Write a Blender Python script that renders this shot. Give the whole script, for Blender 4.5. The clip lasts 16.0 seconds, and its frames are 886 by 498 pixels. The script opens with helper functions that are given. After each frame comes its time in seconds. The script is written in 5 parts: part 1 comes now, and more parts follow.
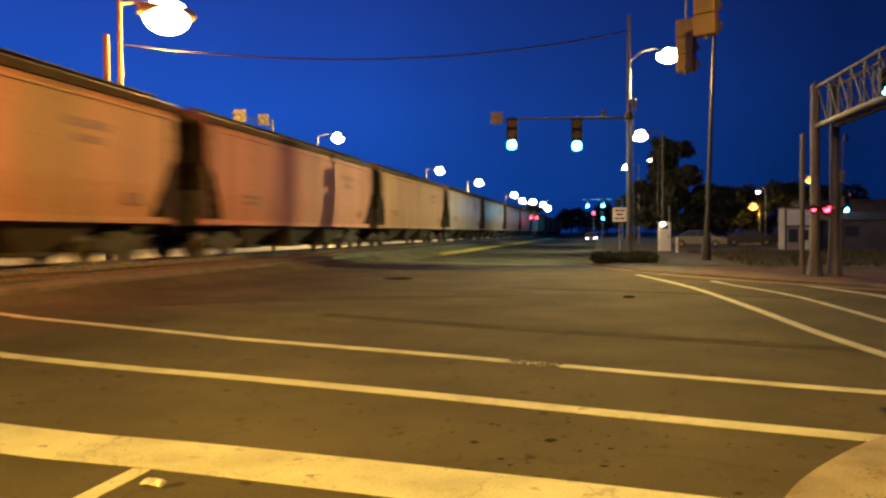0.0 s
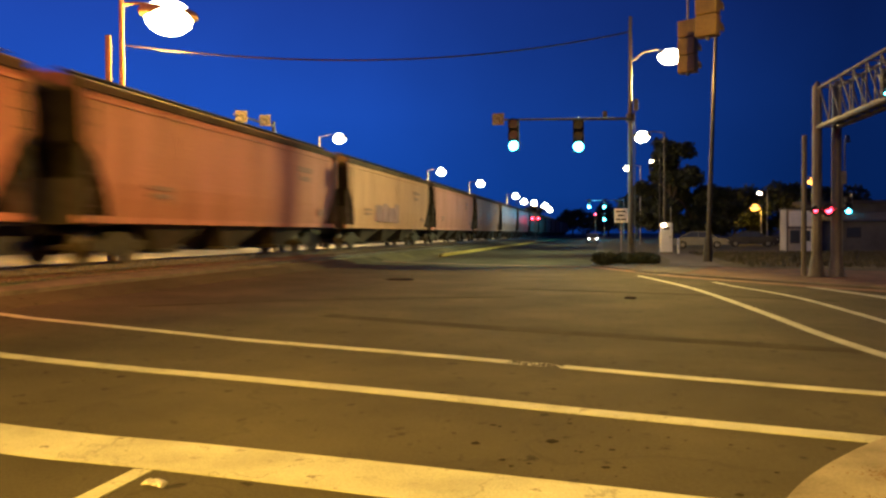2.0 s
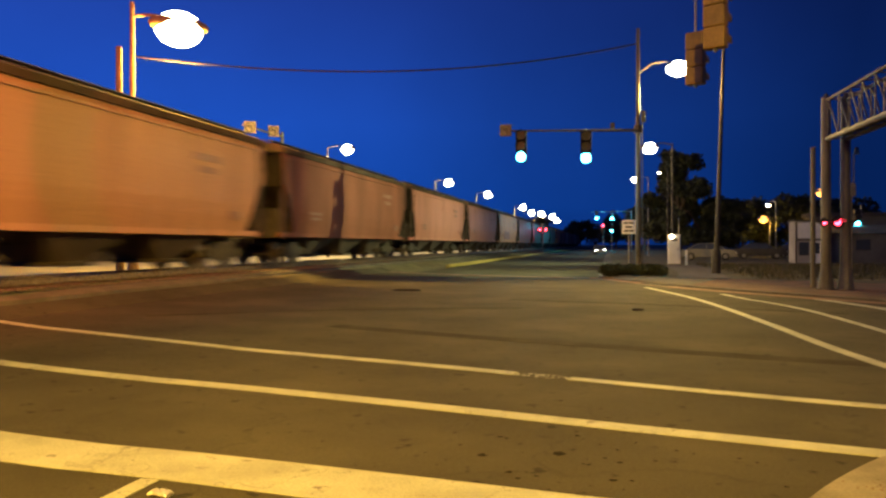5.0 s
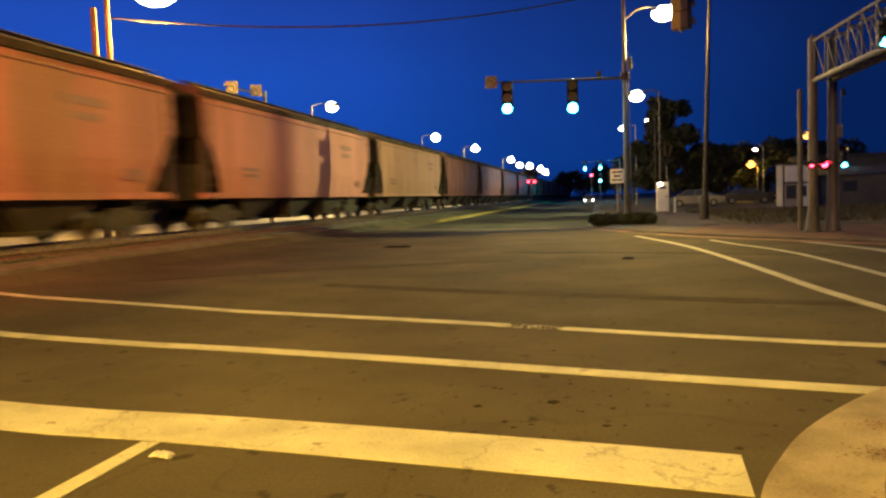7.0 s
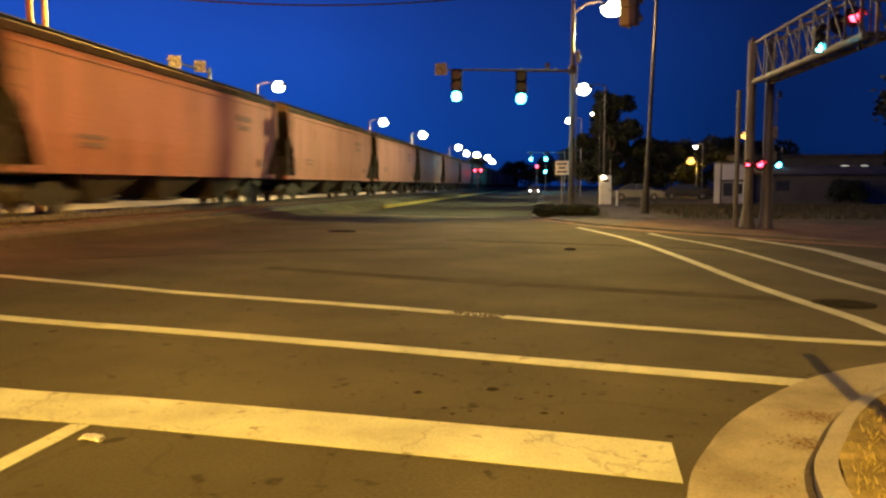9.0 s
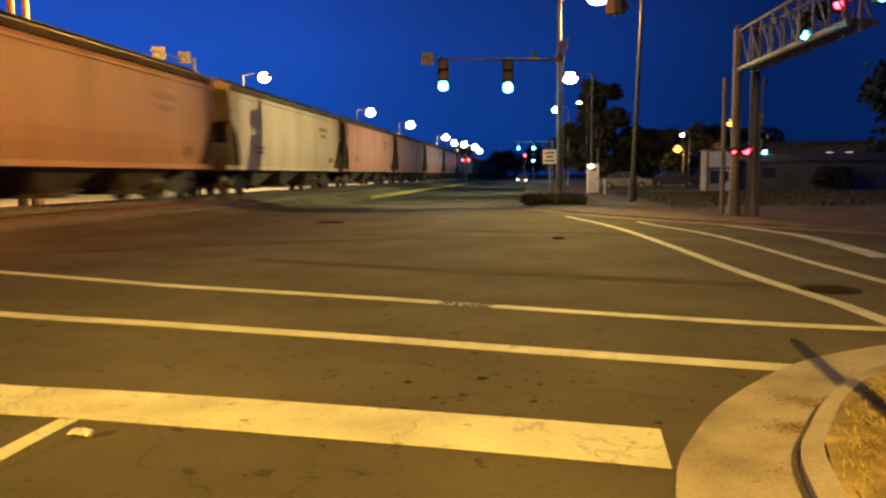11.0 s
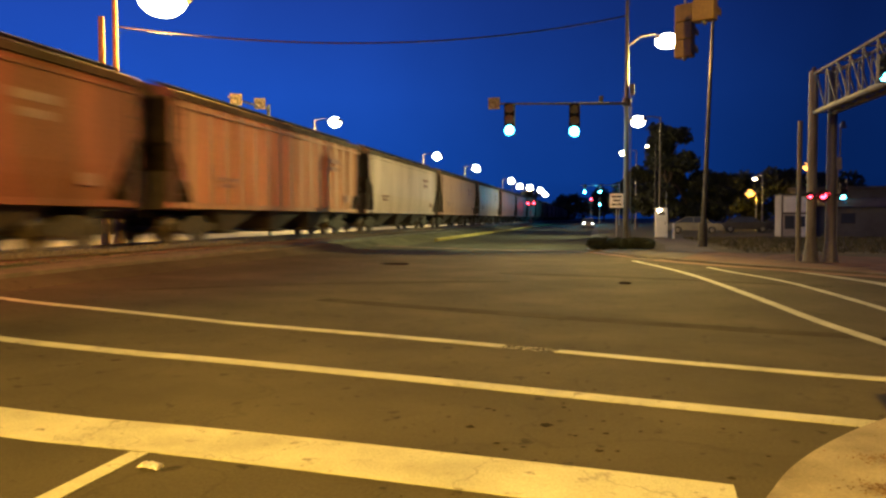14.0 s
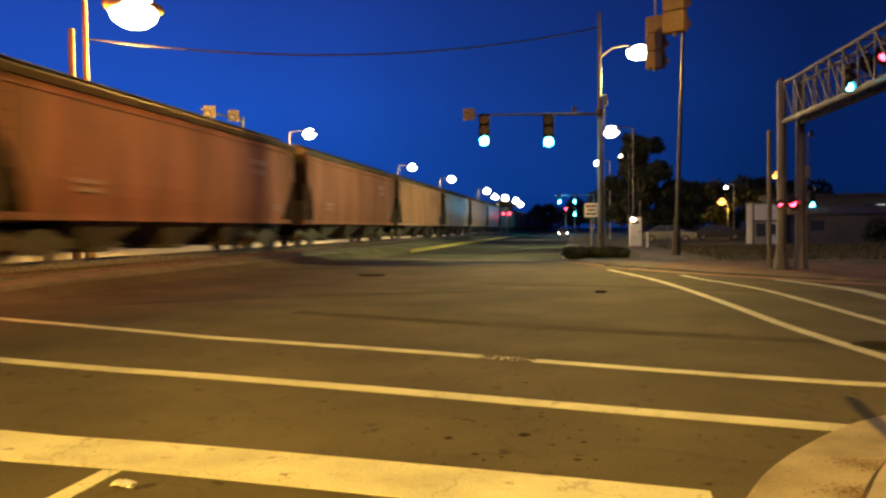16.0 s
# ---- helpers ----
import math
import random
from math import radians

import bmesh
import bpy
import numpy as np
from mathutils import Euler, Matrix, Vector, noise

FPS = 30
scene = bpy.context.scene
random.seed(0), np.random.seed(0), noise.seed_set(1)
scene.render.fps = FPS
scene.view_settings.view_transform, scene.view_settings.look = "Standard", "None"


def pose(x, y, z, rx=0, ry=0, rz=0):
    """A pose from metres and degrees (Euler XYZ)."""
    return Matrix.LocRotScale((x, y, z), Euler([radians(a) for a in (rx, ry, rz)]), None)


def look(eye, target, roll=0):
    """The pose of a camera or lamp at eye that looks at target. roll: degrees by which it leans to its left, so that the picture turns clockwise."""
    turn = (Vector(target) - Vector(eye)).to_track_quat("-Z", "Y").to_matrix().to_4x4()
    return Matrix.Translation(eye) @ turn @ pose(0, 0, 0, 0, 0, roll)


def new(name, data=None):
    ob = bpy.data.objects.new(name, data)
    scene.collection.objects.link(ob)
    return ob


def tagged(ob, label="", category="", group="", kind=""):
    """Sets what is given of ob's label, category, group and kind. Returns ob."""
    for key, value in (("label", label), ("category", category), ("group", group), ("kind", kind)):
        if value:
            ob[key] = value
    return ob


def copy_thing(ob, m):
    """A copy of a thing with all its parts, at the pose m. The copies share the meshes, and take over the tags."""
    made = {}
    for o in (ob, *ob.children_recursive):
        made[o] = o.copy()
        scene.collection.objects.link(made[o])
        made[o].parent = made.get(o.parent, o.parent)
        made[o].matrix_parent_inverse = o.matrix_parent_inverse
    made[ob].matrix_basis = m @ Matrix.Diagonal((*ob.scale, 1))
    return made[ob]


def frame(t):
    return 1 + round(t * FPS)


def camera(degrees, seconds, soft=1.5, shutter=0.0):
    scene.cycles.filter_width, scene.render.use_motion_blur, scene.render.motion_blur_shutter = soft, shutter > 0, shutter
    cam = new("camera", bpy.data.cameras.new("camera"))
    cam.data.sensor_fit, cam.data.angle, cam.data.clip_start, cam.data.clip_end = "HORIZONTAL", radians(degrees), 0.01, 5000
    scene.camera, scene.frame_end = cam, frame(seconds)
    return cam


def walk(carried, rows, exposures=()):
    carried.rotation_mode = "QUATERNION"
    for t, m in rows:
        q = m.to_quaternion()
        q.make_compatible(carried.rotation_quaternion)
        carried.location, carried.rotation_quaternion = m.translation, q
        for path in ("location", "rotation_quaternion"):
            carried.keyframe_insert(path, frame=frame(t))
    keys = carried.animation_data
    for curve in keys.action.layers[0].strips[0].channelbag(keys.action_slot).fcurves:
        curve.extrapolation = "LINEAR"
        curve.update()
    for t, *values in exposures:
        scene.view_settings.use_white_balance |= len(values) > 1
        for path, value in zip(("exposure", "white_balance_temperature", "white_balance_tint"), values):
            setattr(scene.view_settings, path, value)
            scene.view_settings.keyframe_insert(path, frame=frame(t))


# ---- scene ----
LENS = 62.19
cam = camera(LENS, 16.0, soft=2.4, shutter=1.4)
EYE = (0.0, 0.0, 1.5)
# seconds, yaw, pitch, roll; the camera stands in the lane and only turns
TURNS = [
    (0.0, -0.00, -1.23, 0.40),
    (0.5, 0.49, -1.46, 0.38),
    (1.0, 0.36, -1.19, 0.49),
    (1.5, 0.32, -1.07, 0.26),
    (2.0, 0.11, -1.16, 0.36),
    (2.5, -0.27, -0.91, 0.73),
    (3.0, 0.12, -0.07, 0.75),
    (3.5, 0.10, -0.12, 0.71),
    (6.0, 0.97, -0.71, -0.09),
    (6.5, -0.31, -2.40, 0.91),
    (7.0, -0.18, -3.82, 2.09),
    (7.5, -1.65, -3.85, 1.12),
    (8.0, -3.06, -4.36, 0.50),
    (8.5, -4.07, -4.69, 0.08),
    (11.0, -5.30, -5.73, 0.61),
    (11.5, -8.08, -4.40, 1.63),
    (12.0, -7.85, -3.61, 1.89),
    (12.5, -8.20, -3.47, 1.50),
    (13.0, -2.89, -3.01, 0.68),
    (13.5, -0.86, -3.01, 0.45),
    (14.0, -0.24, -2.37, 0.17),
    (14.5, -1.95, -2.54, -0.21),
    (15.0, -1.08, -2.08, -0.95),
    (15.5, -2.31, -1.38, -0.13),
    (16.0, -2.11, -1.54, 0.71),
]
walk(cam, [(t, pose(*EYE, 90 + p, r, 12.0 + y)) for t, y, p, r in TURNS])

# ---------------------------------------------------------------- sky and lamps' power
world = bpy.data.worlds.new("dusk")
scene.world = world
world.use_nodes = True
wn = world.node_tree.nodes
wl = world.node_tree.links
wn.clear()
w_out = wn.new("ShaderNodeOutputWorld")
w_bg = wn.new("ShaderNodeBackground")
w_tc = wn.new("ShaderNodeTexCoord")
w_sep = wn.new("ShaderNodeSeparateXYZ")
w_ramp = wn.new("ShaderNodeValToRGB")
w_noise = wn.new("ShaderNodeTexNoise")
w_mul = wn.new("ShaderNodeMix")
w_mul.data_type = "RGBA"
w_mul.blend_type = "MULTIPLY"
w_nr = wn.new("ShaderNodeMapRange")
w_noise.inputs["Scale"].default_value = 3.0
w_noise.inputs["Detail"].default_value = 5.0
w_nr.inputs["To Min"].default_value = 0.72
w_nr.inputs["To Max"].default_value = 1.28
els = w_ramp.color_ramp.elements
els[0].position, els[0].color = 0.0, (0.002, 0.022, 0.14, 1)
els[1].position, els[1].color = 1.0, (0.003, 0.011, 0.075, 1)
for pos, col in ((0.05, (0.003, 0.032, 0.20, 1)), (0.16, (0.005, 0.034, 0.215, 1)), (0.32, (0.006, 0.022, 0.15, 1))):
    e = els.new(pos)
    e.color = col
wl.new(w_tc.outputs["Generated"], w_sep.inputs[0])
wl.new(w_sep.outputs["Z"], w_ramp.inputs[0])
wl.new(w_tc.outputs["Generated"], w_noise.inputs["Vector"])
wl.new(w_noise.outputs["Fac"], w_nr.inputs["Value"])
w_mul.inputs[0].default_value = 1.0
wl.new(w_ramp.outputs[0], w_mul.inputs[6])
wl.new(w_nr.outputs[0], w_mul.inputs[7])
w_side = wn.new("ShaderNodeMapRange")
w_side.inputs["From Min"].default_value, w_side.inputs["From Max"].default_value = -0.65, 0.28
w_side.inputs["To Min"].default_value, w_side.inputs["To Max"].default_value = 2.6, 0.46
wl.new(w_sep.outputs["X"], w_side.inputs["Value"])
w_az = wn.new("ShaderNodeMix")
w_az.data_type, w_az.blend_type = "RGBA", "MULTIPLY"
w_az.inputs[0].default_value = 1.0
wl.new(w_mul.outputs[2], w_az.inputs[6])
wl.new(w_side.outputs[0], w_az.inputs[7])
wl.new(w_az.outputs[2], w_bg.inputs["Color"])
w_bg.inputs["Strength"].default_value = 1.0
wl.new(w_bg.outputs[0], w_out.inputs[0])

SODIUM = (1.0, 0.53, 0.06)
WARM = (1.0, 0.70, 0.24)


def lamp_light(x, y, z, watts, color=SODIUM, radius=0.2, aim=None, cone=114):
    """The light of one street lamp; aim: the place on the ground to which its reflector is turned."""
    d = bpy.data.lights.new("lamp_light", "SPOT" if aim else "POINT")
    d.energy, d.color, d.shadow_soft_size = watts, color, radius
    ob = new("lamp_light", d)
    ob.matrix_world = pose(x, y, z)
    if aim:
        d.spot_size, d.spot_blend = radians(cone), 1.0
        ob.matrix_world = look((x, y, z), aim)
    return ob


# ---------------------------------------------------------------- materials
def material(name, c1, c2, scale=4.0, rough=0.8, metal=0.0, bump=0.2, fine=40.0, c3=None, rand=0.0, stretch=(1, 1, 1), spec=0.5):
    """A surface of two colours mixed by coarse noise, with fine grain and relief."""
    m = bpy.data.materials.new(name)
    m.use_nodes = True
    n, l = m.node_tree.nodes, m.node_tree.links
    b = n["Principled BSDF"]
    tc = n.new("ShaderNodeTexCoord")
    mp = n.new("ShaderNodeMapping")
    mp.inputs["Scale"].default_value = stretch
    l.new(tc.outputs["Object"], mp.inputs["Vector"])
    n1 = n.new("ShaderNodeTexNoise")
    n1.inputs["Scale"].default_value, n1.inputs["Detail"].default_value = scale, 6
    n2 = n.new("ShaderNodeTexNoise")
    n2.inputs["Scale"].default_value, n2.inputs["Detail"].default_value = fine, 3
    l.new(mp.outputs[0], n1.inputs["Vector"])
    l.new(tc.outputs["Object"], n2.inputs["Vector"])
    r = n.new("ShaderNodeValToRGB")
    r.color_ramp.elements[0].position, r.color_ramp.elements[1].position = 0.35, 0.68
    r.color_ramp.elements[0].color, r.color_ramp.elements[1].color = (*c1, 1), (*c2, 1)
    if c3:
        e = r.color_ramp.elements.new(0.52)
        e.color = (*c3, 1)
    l.new(n1.outputs["Fac"], r.inputs[0])
    mx = n.new("ShaderNodeMix")
    mx.data_type, mx.blend_type = "RGBA", "MULTIPLY"
    mx.inputs[0].default_value = 1.0
    mr = n.new("ShaderNodeMapRange")
    mr.inputs["To Min"].default_value, mr.inputs["To Max"].default_value = 0.6, 1.4
    l.new(n2.outputs["Fac"], mr.inputs["Value"])
    l.new(r.outputs[0], mx.inputs[6])
    l.new(mr.outputs[0], mx.inputs[7])
    last = mx.outputs[2]
    if rand:
        oi = n.new("ShaderNodeObjectInfo")
        rr = n.new("ShaderNodeMapRange")
        rr.inputs["To Min"].default_value, rr.inputs["To Max"].default_value = 1 - rand, 1 + rand
        l.new(oi.outputs["Random"], rr.inputs["Value"])
        m2 = n.new("ShaderNodeMix")
        m2.data_type, m2.blend_type = "RGBA", "MULTIPLY"
        m2.inputs[0].default_value = 1.0
        l.new(last, m2.inputs[6])
        l.new(rr.outputs[0], m2.inputs[7])
        last = m2.outputs[2]
    l.new(last, b.inputs["Base Color"])
    b.inputs["Roughness"].default_value, b.inputs["Metallic"].default_value = rough, metal
    b.inputs["Specular IOR Level"].default_value = spec
    bp = n.new("ShaderNodeBump")
    bp.inputs["Strength"].default_value, bp.inputs["Distance"].default_value = bump, 0.02
    l.new(n2.outputs["Fac"], bp.inputs["Height"])
    l.new(bp.outputs[0], b.inputs["Normal"])
    return m


def glow(name, color, strength):
    m = bpy.data.materials.new(name)
    m.use_nodes = True
    b = m.node_tree.nodes["Principled BSDF"]
    b.inputs["Base Color"].default_value = (*[0.5 * c for c in color], 1)
    b.inputs["Emission Color"].default_value = (*color, 1)
    b.inputs["Emission Strength"].default_value = strength
    return m


def glass_mat(name, tint=(0.05, 0.06, 0.07)):
    m = bpy.data.materials.new(name)
    m.use_nodes = True
    b = m.node_tree.nodes["Principled BSDF"]
    b.inputs["Base Color"].default_value = (*tint, 1)
    b.inputs["Roughness"].default_value = 0.06
    return m


def road_material():
    """Asphalt: pale wheel-worn patches, oil stains, fine stone grain and thin cracks."""
    m = material("asphalt", (0.041, 0.036, 0.025), (0.075, 0.066, 0.045), 0.5, 0.9, 0, 0.45, 45.0, (0.056, 0.049, 0.034), spec=0.15)
    n, l = m.node_tree.nodes, m.node_tree.links
    b = n["Principled BSDF"]
    tc = n.new("ShaderNodeTexCoord")
    src = b.inputs["Base Color"].links[0].from_socket

    def multiply(a, fac_socket):
        x = n.new("ShaderNodeMix")
        x.data_type, x.blend_type = "RGBA", "MULTIPLY"
        x.inputs[0].default_value = 1.0
        l.new(a, x.inputs[6])
        l.new(fac_socket, x.inputs[7])
        return x.outputs[2]

    st = n.new("ShaderNodeTexNoise")
    st.inputs["Scale"].default_value, st.inputs["Detail"].default_value = 5.0, 4
    l.new(tc.outputs["Object"], st.inputs["Vector"])
    s1 = n.new("ShaderNodeMapRange")
    s1.inputs["From Min"].default_value, s1.inputs["From Max"].default_value = 0.635, 0.70
    s1.inputs["To Min"].default_value, s1.inputs["To Max"].default_value = 1.0, 0.4
    l.new(st.outputs["Fac"], s1.inputs["Value"])
    vo = n.new("ShaderNodeTexVoronoi")
    vo.feature = "DISTANCE_TO_EDGE"
    vo.inputs["Scale"].default_value = 0.33
    wob = n.new("ShaderNodeTexNoise")
    wob.inputs["Scale"].default_value, wob.inputs["Detail"].default_value = 1.3, 5
    ad = n.new("ShaderNodeVectorMath")
    ad.operation = "ADD"
    l.new(tc.outputs["Object"], ad.inputs[0])
    l.new(wob.outputs["Color"], ad.inputs[1])
    l.new(tc.outputs["Object"], wob.inputs["Vector"])
    l.new(ad.outputs[0], vo.inputs["Vector"])
    s2 = n.new("ShaderNodeMapRange")
    s2.inputs["From Min"].default_value, s2.inputs["From Max"].default_value = 0.0, 0.008
    s2.inputs["To Min"].default_value, s2.inputs["To Max"].default_value = 0.8, 1.0
    l.new(vo.outputs["Distance"], s2.inputs["Value"])
    l.new(multiply(multiply(src, s1.outputs[0]), s2.outputs[0]), b.inputs["Base Color"])
    return m


def worn_paint():
    """White road paint, dirty and chipped down to the asphalt."""
    m = material("road_paint", (0.28, 0.285, 0.225), (0.42, 0.425, 0.34), 1.7, 0.7, 0, 0.3, 70.0)
    n, l = m.node_tree.nodes, m.node_tree.links
    b = n["Principled BSDF"]
    tc = n.new("ShaderNodeTexCoord")
    ch = n.new("ShaderNodeTexNoise")
    ch.inputs["Scale"].default_value, ch.inputs["Detail"].default_value, ch.inputs["Roughness"].default_value = 5.0, 8, 0.7
    l.new(tc.outputs["Object"], ch.inputs["Vector"])
    mr = n.new("ShaderNodeMapRange")
    mr.inputs["From Min"].default_value, mr.inputs["From Max"].default_value = 0.60, 0.68
    l.new(ch.outputs["Fac"], mr.inputs["Value"])
    mx = n.new("ShaderNodeMix")
    mx.data_type = "RGBA"
    l.new(mr.outputs[0], mx.inputs[0])
    l.new(b.inputs["Base Color"].links[0].from_socket, mx.inputs[6])
    mx.inputs[7].default_value = (0.12, 0.105, 0.09, 1)
    vo = n.new("ShaderNodeTexVoronoi")
    vo.feature = "DISTANCE_TO_EDGE"
    vo.inputs["Scale"].default_value = 0.9
    ad = n.new("ShaderNodeVectorMath")
    ad.operation = "ADD"
    wob = n.new("ShaderNodeTexNoise")
    wob.inputs["Scale"].default_value, wob.inputs["Detail"].default_value = 3.0, 6
    l.new(tc.outputs["Object"], wob.inputs["Vector"])
    l.new(tc.outputs["Object"], ad.inputs[0])
    l.new(wob.outputs["Color"], ad.inputs[1])
    l.new(ad.outputs[0], vo.inputs["Vector"])
    cr = n.new("ShaderNodeMapRange")
    cr.inputs["From Min"].default_value, cr.inputs["From Max"].default_value = 0.0, 0.014
    cr.inputs["To Min"].default_value, cr.inputs["To Max"].default_value = 0.6, 1.0
    l.new(vo.outputs["Distance"], cr.inputs["Value"])
    cm_ = n.new("ShaderNodeMix")
    cm_.data_type, cm_.blend_type = "RGBA", "MULTIPLY"
    cm_.inputs[0].default_value = 1.0
    l.new(mx.outputs[2], cm_.inputs[6])
    l.new(cr.outputs[0], cm_.inputs[7])
    l.new(cm_.outputs[2], b.inputs["Base Color"])
    return m


ASPHALT = road_material()
PAINT = worn_paint()
CONCRETE = material("concrete", (0.13, 0.11, 0.085), (0.24, 0.215, 0.175), 1.6, 0.85, 0, 0.4, 50, (0.205, 0.185, 0.15))
OLD_CONCRETE = material("old_concrete", (0.07, 0.06, 0.05), (0.13, 0.11, 0.09), 1.2, 0.9, 0, 0.4, 40)
# white sign sheet greyed to stand for the weak light on it
SIGN_DULL = material("dimmed_sign", (0.13, 0.13, 0.125), (0.19, 0.187, 0.18), 2, 0.6, 0, 0.05)
GUTTER_PAN = material("valley_gutter", (0.12, 0.065, 0.045), (0.2, 0.105, 0.075), 1.2, 0.85, 0, 0.3, 30)
RED_DIRT = material("reddish_earth", (0.085, 0.045, 0.028), (0.17, 0.092, 0.058), 0.9, 0.95, 0, 0.7, 14, (0.125, 0.066, 0.042))
DRY_GRASS = material("dry_grass", (0.09, 0.07, 0.024), (0.30, 0.235, 0.09), 5.0, 0.95, 0, 0.9, 60, (0.17, 0.135, 0.05))
GROUND = material("dirt_and_grass", (0.05, 0.042, 0.022), (0.12, 0.095, 0.05), 0.6, 0.95, 0, 0.8, 12, (0.075, 0.065, 0.03))
BLADE = material("grass_blade", (0.13, 0.105, 0.035), (0.33, 0.26, 0.10), 8.0, 0.9, 0, 0.1)
LOT_GRASS = material("uncut_grass", (0.03, 0.03, 0.012), (0.085, 0.07, 0.03), 2.0, 0.9, 0, 0.1)
BALLAST = material("ballast", (0.035, 0.032, 0.03), (0.12, 0.11, 0.10), 9.0, 0.95, 0, 1.0, 26)
PLATFORM = material("yard_paving", (0.19, 0.175, 0.145), (0.31, 0.285, 0.24), 0.8, 0.85, 0, 0.3, 20)
RAIL = material("rail_steel", (0.10, 0.06, 0.04), (0.2, 0.14, 0.1), 6, 0.5, 0.7, 0.2)
RAIL_TOP = material("rail_head", (0.5, 0.5, 0.5), (0.65, 0.64, 0.62), 6, 0.25, 1.0, 0.05)
TIMBER = material("sleeper_wood", (0.035, 0.026, 0.02), (0.08, 0.06, 0.045), 5, 0.9, 0, 0.5)
GALV = material("galvanised_steel", (0.16, 0.16, 0.16), (0.28, 0.28, 0.275), 3, 0.5, 0.55, 0.15)
GANTRY_GREY = material("weathered_gantry_steel", (0.075, 0.072, 0.068), (0.17, 0.163, 0.15), 2.5, 0.6, 0.35, 0.3, 20, stretch=(1, 1, 0.3))
POLE_GREY = material("weathered_pole_steel", (0.05, 0.049, 0.047), (0.10, 0.098, 0.094), 3, 0.6, 0.2, 0.2, stretch=(1, 1, 0.3))
DARK_METAL = material("dark_metal", (0.02, 0.02, 0.02), (0.05, 0.047, 0.044), 5, 0.55, 0.3, 0.2)
WOOD_POLE = material("pole_wood", (0.16, 0.11, 0.07), (0.28, 0.2, 0.13), 4, 0.85, 0, 0.5, 30, stretch=(4, 4, 0.4))
YELLOW = material("signal_yellow", (0.19, 0.125, 0.022), (0.27, 0.175, 0.035), 3, 0.5, 0, 0.1)
# darkest copy of the sign sheet, with shade put into its colour
SIGN_SHADED = material("shaded_sign", (0.05, 0.055, 0.06), (0.085, 0.09, 0.095), 2, 0.6, 0, 0.05)
SIGN_WHITE = material("sign_sheet", (0.70, 0.70, 0.66), (0.82, 0.81, 0.77), 2, 0.5, 0, 0.05)
SIGN_BLACK = material("sign_black", (0.012, 0.012, 0.012), (0.03, 0.03, 0.03), 4, 0.5)
HOUSING_BLACK = material("black_signal_housing", (0.006, 0.006, 0.006), (0.012, 0.012, 0.012), 4, 0.8, spec=0.08)
KERB_YELLOW = material("kerb_yellow", (0.26, 0.19, 0.04), (0.38, 0.29, 0.07), 2, 0.8)
CABLE = material("cable_black", (0.02, 0.02, 0.02), (0.04, 0.04, 0.04), 6, 0.6)
# pinkish and tan paints hold the reddish light on the train in their colour
CAR_RED_CAST = material("hopper_red_cast_paint", (0.29, 0.12, 0.10), (0.42, 0.175, 0.148), 0.55, 0.55, 0, 0.1, 14, (0.37, 0.16, 0.118), rand=0.12, stretch=(1, 1.6, 0.35), spec=0.12)
CAR_PALE = material("hopper_pale_paint", (0.29, 0.19, 0.15), (0.44, 0.29, 0.235), 0.5, 0.45, 0, 0.05, 14, (0.37, 0.245, 0.195), rand=0.1, stretch=(1, 1.6, 0.35), spec=0.2)
CAR_OXIDE = material("hopper_oxide_paint", (0.13, 0.05, 0.034), (0.24, 0.092, 0.062), 0.5, 0.6, 0, 0.1, 14, (0.18, 0.07, 0.046), rand=0.1, stretch=(1, 1.6, 0.35), spec=0.1)
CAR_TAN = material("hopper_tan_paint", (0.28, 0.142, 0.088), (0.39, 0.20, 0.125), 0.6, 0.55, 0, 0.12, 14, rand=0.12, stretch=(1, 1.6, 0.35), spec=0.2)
ROOF_METAL = material("hopper_roof", (0.05, 0.034, 0.026), (0.09, 0.062, 0.048), 1.2, 0.9, 0.0, 0.2, 12, spec=0.1)
UNDER = material("underframe_grime", (0.022, 0.016, 0.012), (0.055, 0.038, 0.027), 2.5, 0.8, 0.2, 0.4)
# near-black car ends: shade in the gaps between cars is put into this colour
END_SHADE = material("car_end_shade", (0.010, 0.007, 0.006), (0.024, 0.017, 0.013), 2.0, 0.9, 0, 0.3, spec=0.08)
CAR_RIB = material("ribbed_hopper_paint", (0.24, 0.125, 0.08), (0.35, 0.185, 0.12), 0.6, 0.55, 0, 0.12, 14, rand=0.1, stretch=(1, 1.6, 0.35), spec=0.2)
WHEEL_STEEL = material("wheel_steel", (0.07, 0.05, 0.04), (0.14, 0.10, 0.08), 4, 0.6, 0.5, 0.2)
LETTER = material("stencil_dark", (0.15, 0.068, 0.052), (0.22, 0.10, 0.078), 4, 0.6)
# bays coloured darker than the body, standing for shade under the car
BAY_SHADE = material("shaded_hopper_bay", (0.035, 0.022, 0.017), (0.075, 0.048, 0.037), 1.4, 0.75, 0, 0.3, 14)
SPRAY = material("sprayed_colour", (0.15, 0.08, 0.09), (0.25, 0.13, 0.145), 1.2, 0.6)
BARK = material("bark", (0.04, 0.03, 0.022), (0.09, 0.07, 0.05), 6, 0.95, 0, 0.8, 20, stretch=(3, 3, 0.5))
LEAF = material("leaf", (0.01, 0.015, 0.006), (0.032, 0.042, 0.016), 0.8, 0.7, 0, 0.1, 8)
STUCCO = material("painted_wall", (0.3, 0.28, 0.26), (0.42, 0.39, 0.36), 0.8, 0.85, 0, 0.3, 25)
SIDING = material("grey_siding", (0.08, 0.078, 0.074), (0.13, 0.126, 0.12), 0.7, 0.8, 0, 0.3, 18)
